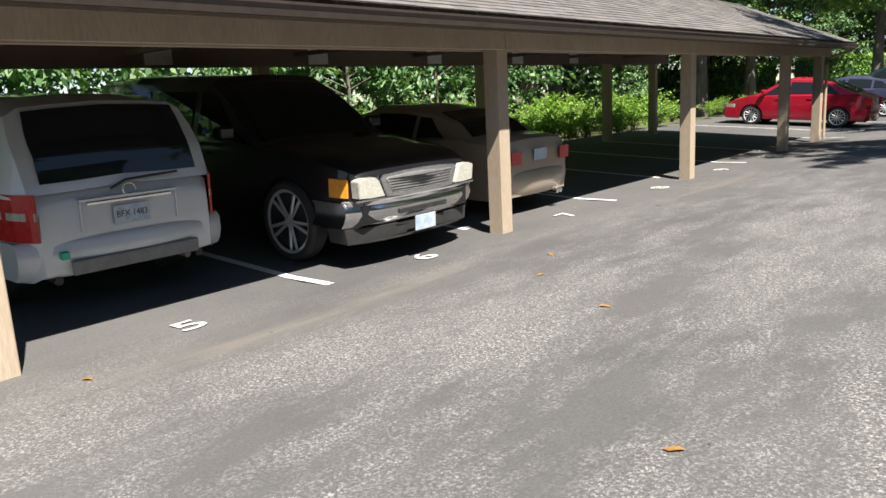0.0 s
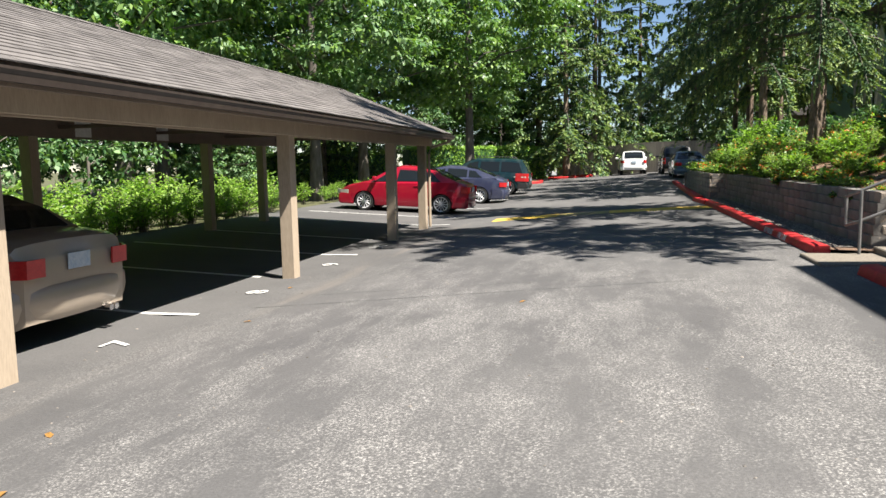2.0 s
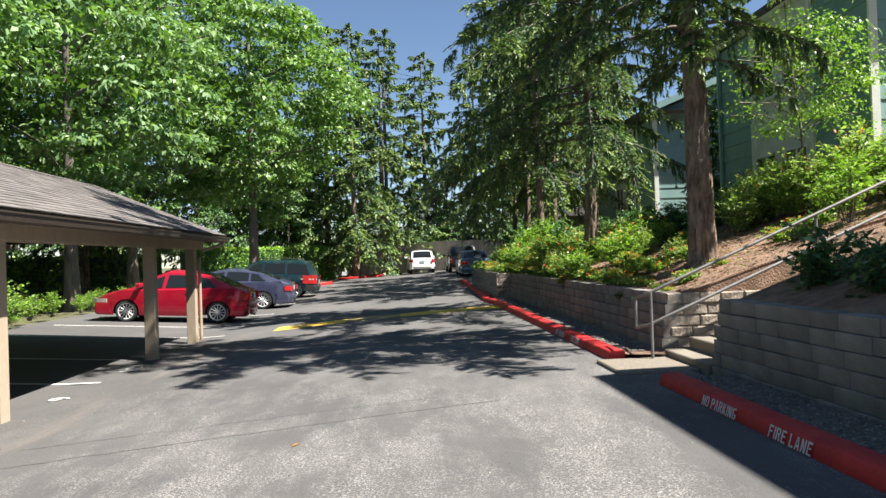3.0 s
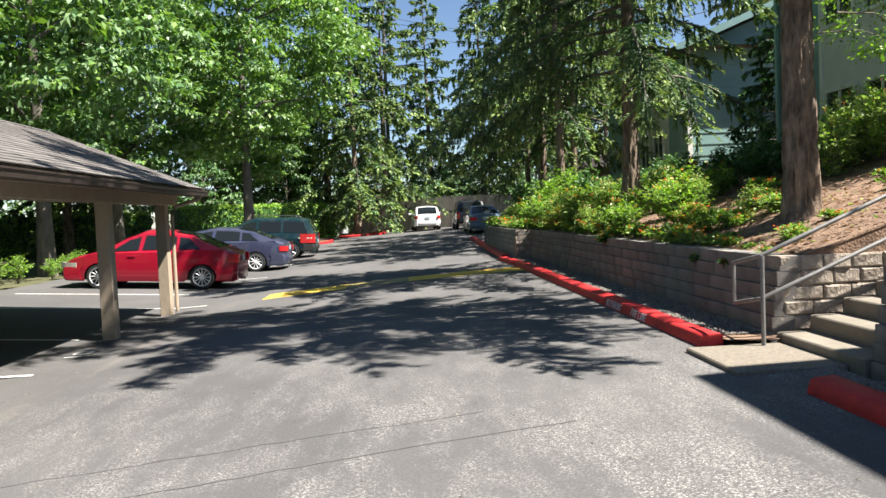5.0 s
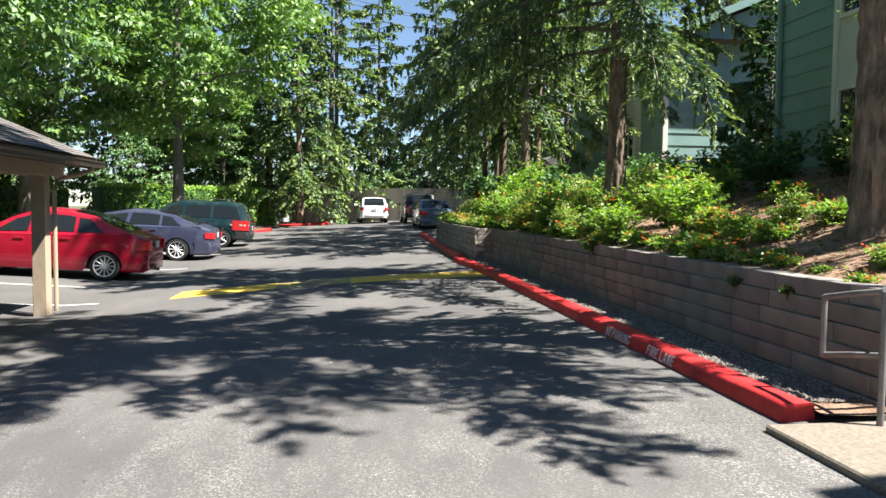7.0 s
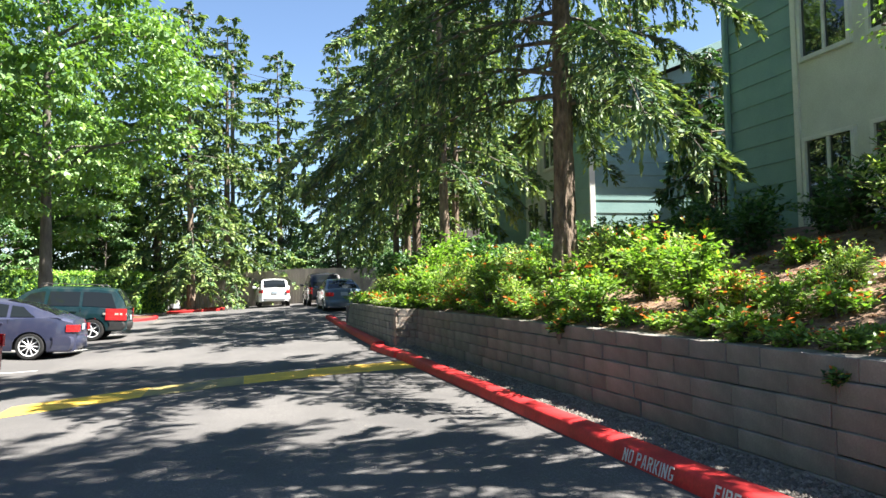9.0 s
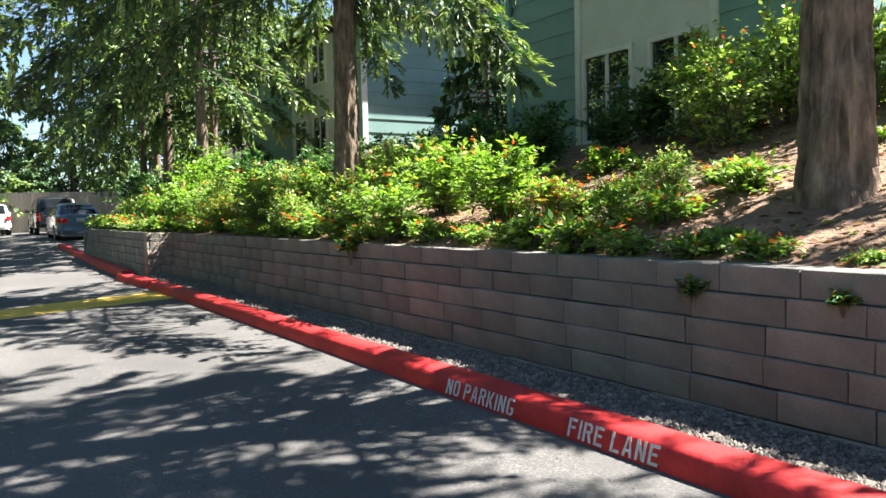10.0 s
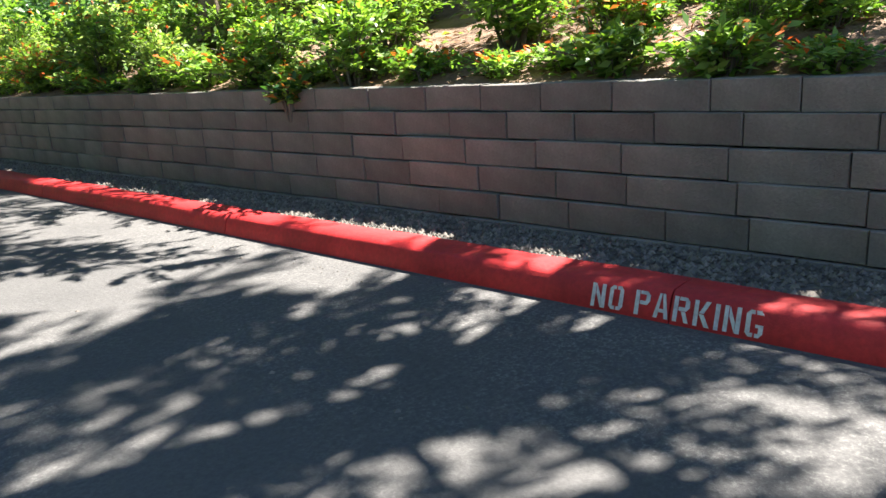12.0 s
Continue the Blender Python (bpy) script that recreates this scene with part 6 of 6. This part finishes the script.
for x, y, a in ((-0.6, 3.75, 20), (-2.9, 6.3, 80), (-3.3, 7.1, 140), (-4.0, 2.9, 10), (-1.9, 5.6, 200), (-4.2, 12.6, 60), (-3.7, 10.4, 10), (-0.9, 11.2, 50)):
    z = H(x, y) + 0.004
    lf = raw("fallen_leaf", [(-0.045, 0, 0), (-0.015, -0.024, 0.006), (0.03, -0.012, 0.012), (0.05, 0.004, 0.004), (0.02, 0.022, 0.01), (-0.02, 0.018, 0.003), (0.0, 0.0, 0.004)],
             [(0, 1, 6), (1, 2, 6), (2, 3, 6), (3, 4, 6), (4, 5, 6), (5, 0, 6)], LITTER)
    lf.matrix_world = pose(x, y, z, 0, 0, a)
    tagged(lf, "dry orange leaf lying on the asphalt", "leaf", "fallen leaves")

# sealed seams and cracks in the paving
SEAM = surface("crack_sealant", (0.085, 0.082, 0.08), (0.11, 0.106, 0.103), 6, 0.7)


def seam(points, w, seed):
    rr = random.Random(seed)
    pts = []
    for (xa, ya), (xb, yb) in zip(points, points[1:]):
        n = max(2, int(math.hypot(xb - xa, yb - ya) / 0.15))
        pts += [(xa + (xb - xa) * i / n + rr.uniform(-0.02, 0.02), ya + (yb - ya) * i / n + rr.uniform(-0.02, 0.02)) for i in range(n)]
    verts, faces = [], []
    for i, (x, y) in enumerate(pts):
        dx, dy = (pts[min(i + 1, len(pts) - 1)][k] - pts[max(i - 1, 0)][k] for k in (0, 1))
        l = math.hypot(dx, dy)
        e = w * rr.uniform(0.35, 1)
        verts += [(x - dy / l * e, y + dx / l * e, H(x, y) + 0.003), (x + dy / l * e, y - dx / l * e, H(x, y) + 0.003)]
        if i:
            faces.append((2 * i - 2, 2 * i - 1, 2 * i + 1, 2 * i))
    tagged(raw("asphalt_seam", verts, faces, SEAM), "dark sealed crack in the asphalt", "road marking", kind="structure")


seam([(-4.0, 11.2), (-2.0, 11.7), (0.2, 12.2), (1.2, 12.35)], 0.012, 1)
seam([(-3.6, 12.0), (-1.0, 12.55), (0.6, 12.8)], 0.007, 2)

# utility pole with a street lamp arm and wires beyond the fence
pole = thing("utility_pole", "tall wooden utility pole with a street lamp arm", "pole", at=(-0.9, 70, 0))
bm = bmesh.new()
tube(bm, [(0, 0, -0.3), (0, 0, 18.6)], [0.2, 0.13], 10)
part("mast", bm, BARK_GREY, pole, "", 60)
bm = bmesh.new()
tube(bm, [(0, 0, 15.8), (0.9, -0.2, 16.5), (1.7, -0.3, 16.6)], 0.05, 8)
part("lamp_arm", bm, STEEL, pole, "", 60)
part("lamp_head", boxed(1.6, -0.45, 16.5, 2.3, -0.15, 16.66, 0.03), STEEL, pole)
part("crossarm", boxed(-1.1, -0.08, 17.7, 1.1, 0.05, 17.83, 0.01), BARK_GREY, pole)
for k, (xa, za) in enumerate(((-1.0, 17.9), (1.0, 17.9), (0.1, 16.9))):
    bm = bmesh.new()
    tube(bm, [(-0.9 + xa + (26 - xa) * t, 70 - 6 * t, za - 4 * 1.6 * t * (1 - t) - 1.5 * t) for t in [i / 12 for i in range(13)]], 0.018, 5)
    tagged(part("overhead_wire", bm, BLACK_TRIM, None, "", 60), "thin black overhead wire strung from the pole", "wire")

# planted islands with red kerbs at the far end
def island(x0, x1, y0, y1, label):
    n = 20
    cx, cy, ax, ay = (x0 + x1) / 2, (y0 + y1) / 2, (x1 - x0) / 2, (y1 - y0) / 2
    verts, faces = [], []
    prof = [(1.0, -0.05), (1.0, 0.11), (0.97, 0.145), (0.90, 0.15), (0.88, 0.02)]
    for k in range(n):
        a = k * 2 * math.pi / n
        c, s = math.copysign(abs(math.cos(a)) ** 0.5, math.cos(a)), math.copysign(abs(math.sin(a)) ** 0.5, math.sin(a))
        for f, z in prof:
            x, y = cx + c * ax * f, cy + s * ay * f
            verts.append((x, y, H(max(x, -9.4), y) + z))
    m = len(prof)
    for k in range(n):
        for i in range(m - 1):
            a, b = k * m + i, ((k + 1) % n) * m + i
            faces.append((a, b, b + 1, a + 1))
    tagged(raw("island_kerb", verts, faces, KERB_RED, soft=50), label, "kerb", "red kerbs along the fire lane")
    verts = [(cx + math.copysign(abs(math.cos(k * 2 * math.pi / n)) ** 0.5, math.cos(k * 2 * math.pi / n)) * ax * 0.885, cy + math.copysign(abs(math.sin(k * 2 * math.pi / n)) ** 0.5, math.sin(k * 2 * math.pi / n)) * ay * 0.885, H(max(cx, -9.4), cy) + 0.10) for k in range(n)]
    tagged(raw("island_bed", verts, [tuple(range(n))], EARTH), "earth bed of the planted island", "ground", kind="structure")


island(-7.5, -4.1, 49.4, 52.0, "red kerb round the planted island beside the bays")
island(-4.4, -1.2, 56.6, 60.5, "red kerb round the tree island at the end")
low_wall = part("low_wall", boxed(-14, 61.9, 0.0, -5.6, 62.15, 0.75, 0.02), CONCRETE)
tagged(low_wall, "low pale concrete wall along the street", "wall")
tagged(part("street", boxed(-60, 47.4, -0.2, -14.2, 58, 0.02), CONCRETE), "sunlit pale street beyond the hedge", "street", kind="structure")
tagged(part("street_near", boxed(-60, 26.5, -0.2, -16.5, 31.5, 0.02), CONCRETE), "sunlit pale side street behind the trees", "street", kind="structure")
cart = thing("cart_rack", "small metal rack beneath the island trees", "rack", at=(-2.6, 57.0, 0.5))
for k in range(5):
    bm = bmesh.new()
    tube(bm, [(0.28 * k, 0, -0.2), (0.28 * k, 0, 0.75), (0.28 * k + 0.12, 0, 0.8), (0.28 * k + 0.2, 0, 0.7), (0.28 * k + 0.25, 0, -0.2)], 0.02, 6)
    part("hoop", bm, STEEL, cart, "", 60)


# ---- shingles of the carport roof ----
def shingle_mesh(seed, w=0.296, d=0.17):
    rr = random.Random(seed)
    t = rr.uniform(0.006, 0.011)
    e = [rr.uniform(-0.006, 0.006) for _ in range(4)]
    v = [(e[0], 0, t + 0.004), (e[1], w, t + 0.004), (d, w, 0.002), (d, 0, 0.002), (e[0], 0, 0), (e[1], w, 0)]
    me = bpy.data.meshes.new("shingle")
    me.from_pydata(v, [], [(0, 3, 2, 1), (0, 1, 5, 4), (4, 3, 0), (1, 2, 5)])
    me.materials.append(SHINGLE)
    return me


TABS = [shingle_mesh(s) for s in range(6)]


def shingle_slope(xa, za, xb, zb, near):
    d = Vector((xb - xa, 0, zb - za))
    L = d.length
    d /= L
    nrm = Vector((-d.z, 0, d.x))
    if nrm.z < 0:
        nrm = -nrm
    side = nrm.cross(d)
    rest_v, rest_f = [], []
    rows = int(L / 0.14)
    for r in range(rows):
        y = YS - (0.15 if r % 2 else 0)
        while y < YE:
            p = Vector((xa, 0, za)) + d * (r * L / rows - 0.01) + nrm * 0.004
            y0 = max(y, YS)
            f = (min(y + 0.3, YE + 0.02) - y0) / 0.3
            if f > 0.1:
                me = TABS[R.randrange(6)]
                s = 1 if side.y > 0 else -1
                m = Matrix(((d.x, 0, nrm.x, p.x), (0, 1, 0, y0), (d.z, 0, nrm.z, p.z), (0, 0, 0, 1))) @ Matrix.Diagonal((1, f, 1, 1))
                if near and 5.0 < y < 13.0 and r < 11:
                    ob = new("shingle", me)
                    ob.parent = carport
                    ob.matrix_world = m
                else:
                    k = len(rest_v)
                    rest_v += [tuple(m @ q.co) for q in me.vertices]
                    rest_f += [tuple(k + i for i in q.vertices) for q in me.polygons]
            y += 0.3
    tagged(raw("shingles", rest_v, rest_f, SHINGLE_STUFF, carport), kind="stuff")


shingle_slope(EAVE_X + 0.02, EAVE_Z + 0.002, RIDGE_X, RIDGE_Z + 0.002, True)
shingle_slope(BACK_X - 0.02, BACK_Z + 0.002, RIDGE_X - 0.004, RIDGE_Z + 0.002, False)
y = YS
while y < YE - 0.05:
    bm = bmesh.new()
    v = [bm.verts.new(p) for p in ((RIDGE_X - 0.15, y, RIDGE_Z - 0.035), (RIDGE_X, y, RIDGE_Z + 0.028), (RIDGE_X + 0.15, y, RIDGE_Z - 0.035), (RIDGE_X - 0.15, y + 0.3, RIDGE_Z - 0.04), (RIDGE_X, y + 0.3, RIDGE_Z + 0.022), (RIDGE_X + 0.15, y + 0.3, RIDGE_Z - 0.04))]
    bm.faces.new((v[0], v[1], v[4], v[3])), bm.faces.new((v[1], v[2], v[5], v[4]))
    bmesh.ops.recalc_face_normals(bm, faces=bm.faces[:])
    part("ridge_cap", bm, SHINGLE, carport)
    y += 0.3

# ---- retaining walls, block by block ----
COURSE, BW = 0.146, 0.45


def block_mesh(w, h, d, split, seed):
    rr = random.Random(seed)
    j = (lambda: rr.uniform(-0.012, 0.012)) if split else (lambda: rr.uniform(-0.003, 0.003))
    g = 0.0022
    v = [(j(), g, g), (j(), w - g, g), (j(), w - g, h - g), (j(), g, h - g)]
    inn = 0.02 if split else 0.004
    v = [((0.014 if split else 0.006) + a * 0.3, b, c) for a, b, c in v] + [(j() * 1.0, g + inn, g + inn), (j(), w - g - inn, g + inn), (j(), w - g - inn, h - g - inn), (j(), g + inn, h - g - inn)]
    v += [(d, g, g), (d, w - g, g), (d, w - g, h - g), (d, g, h - g)]
    f = [(4, 7, 6, 5), (0, 4, 5, 1), (1, 5, 6, 2), (2, 6, 7, 3), (3, 7, 4, 0), (0, 1, 9, 8), (1, 2, 10, 9), (2, 3, 11, 10), (3, 0, 8, 11)]
    f = [t[::-1] for t in f]
    me = bpy.data.meshes.new("block")
    me.from_pydata(v, [], f)
    me.materials.append(BLOCK_SPLIT if split else BLOCK)
    return me


FULL = [block_mesh(BW, COURSE, 0.22, False, s) for s in range(6)]
SPLIT = [block_mesh(0.30, COURSE, 0.22, True, s + 20) for s in range(6)]


def run_of_blocks(parent, origin, direction, length, courses, setback, meshes, bw, offset=0.0, limit=400):
    """Courses of blocks along a direction; each course steps back from the one below."""
    d = Vector(direction).normalized()
    back = Vector((d.y, -d.x, 0))
    made = 0
    rest_v, rest_f = [], []
    for c in range(courses):
        start = -(bw * 0.5 if c % 2 else 0.0) - offset
        u = start
        while u < length - 0.02:
            bl = bw * R.uniform(0.82, 1.2)
            u0, u1 = max(u, 0), min(u + bl, length)
            if u1 - u0 > 0.03:
                p = Vector(origin) + d * u0 + back * (setback * c + R.uniform(-0.006, 0.006)) + Vector((0, 0, c * COURSE + R.uniform(-0.003, 0.003)))
                me = meshes[R.randrange(len(meshes))]
                mw = Matrix.Translation(p) @ Matrix(((back.x, d.x, 0, 0), (back.y, d.y, 0, 0), (0, 0, 1, 0), (0, 0, 0, 1))) @ Matrix.Rotation(R.uniform(-0.006, 0.006), 4, "X") @ Matrix.Rotation(R.uniform(-0.012, 0.012), 4, "Z") @ Matrix.Diagonal((1, (u1 - u0) / bw, 1, 1))
                if made < limit:
                    ob = new("block", me)
                    ob.parent = parent
                    ob.matrix_world = mw
                    made += 1
                else:
                    k = len(rest_v)
                    rest_v += [tuple(mw @ w.co) for w in me.vertices]
                    rest_f += [tuple(k + i for i in q.vertices) for q in me.polygons]
            u += bl
    if rest_v:
        tagged(raw("blocks", rest_v, rest_f, BLOCK, parent), kind="stuff")


wall_main = tagged(new("wall_main"), "grey-brown stacked block retaining wall along the gravel strip", "retaining wall", kind="structure")
part("backing", boxed(3.56, 14.45, 0.0, 3.8, 27.7, 0.86), BLOCK_DARK, wall_main)
run_of_blocks(wall_main, (3.40, 14.30, 0.09), (0, 1, 0), 13.35, 6, 0.022, FULL, BW, 0.1, 230)
run_of_blocks(wall_main, (4.95, 14.30, 0.09), (-1, 0, 0), 1.44, 6, 0.0, SPLIT, 0.30, 0.05, 60)
wall_far = tagged(new("wall_far"), "far stretch of the block retaining wall, set nearer the kerb", "retaining wall", kind="structure")
part("backing", boxed(3.2, 27.85, 0.0, 3.6, 35.35, 0.86), BLOCK_DARK, wall_far)
run_of_blocks(wall_far, (3.02, 27.70, 0.10), (0, 1, 0), 7.7, 6, 0.018, FULL, BW, 0.1, 60)
run_of_blocks(wall_far, (3.62, 27.70, 0.10), (-1, 0, 0), 0.59, 6, 0.0, SPLIT, 0.30, 0.05, 40)
wall_south = tagged(new("wall_south"), "grey-brown stacked block retaining wall beside the steps", "retaining wall", kind="structure")
part("backing", boxed(3.95, -14, 0.0, 4.2, 12.6, 0.86), BLOCK_DARK, wall_south)
run_of_blocks(wall_south, (3.72, 4.0, 0.09), (-0.03, 1, 0), 8.85, 6, 0.022, FULL, BW, 0.1, 160)
run_of_blocks(wall_south, (3.59, 12.84, 0.09), (1, 0, 0), 1.45, 6, 0.0, SPLIT, 0.30, 0.05, 40)
part("return_backing", boxed(3.03, 35.4, 0.0, 5.3, 35.6, 0.9), BLOCK, wall_far)
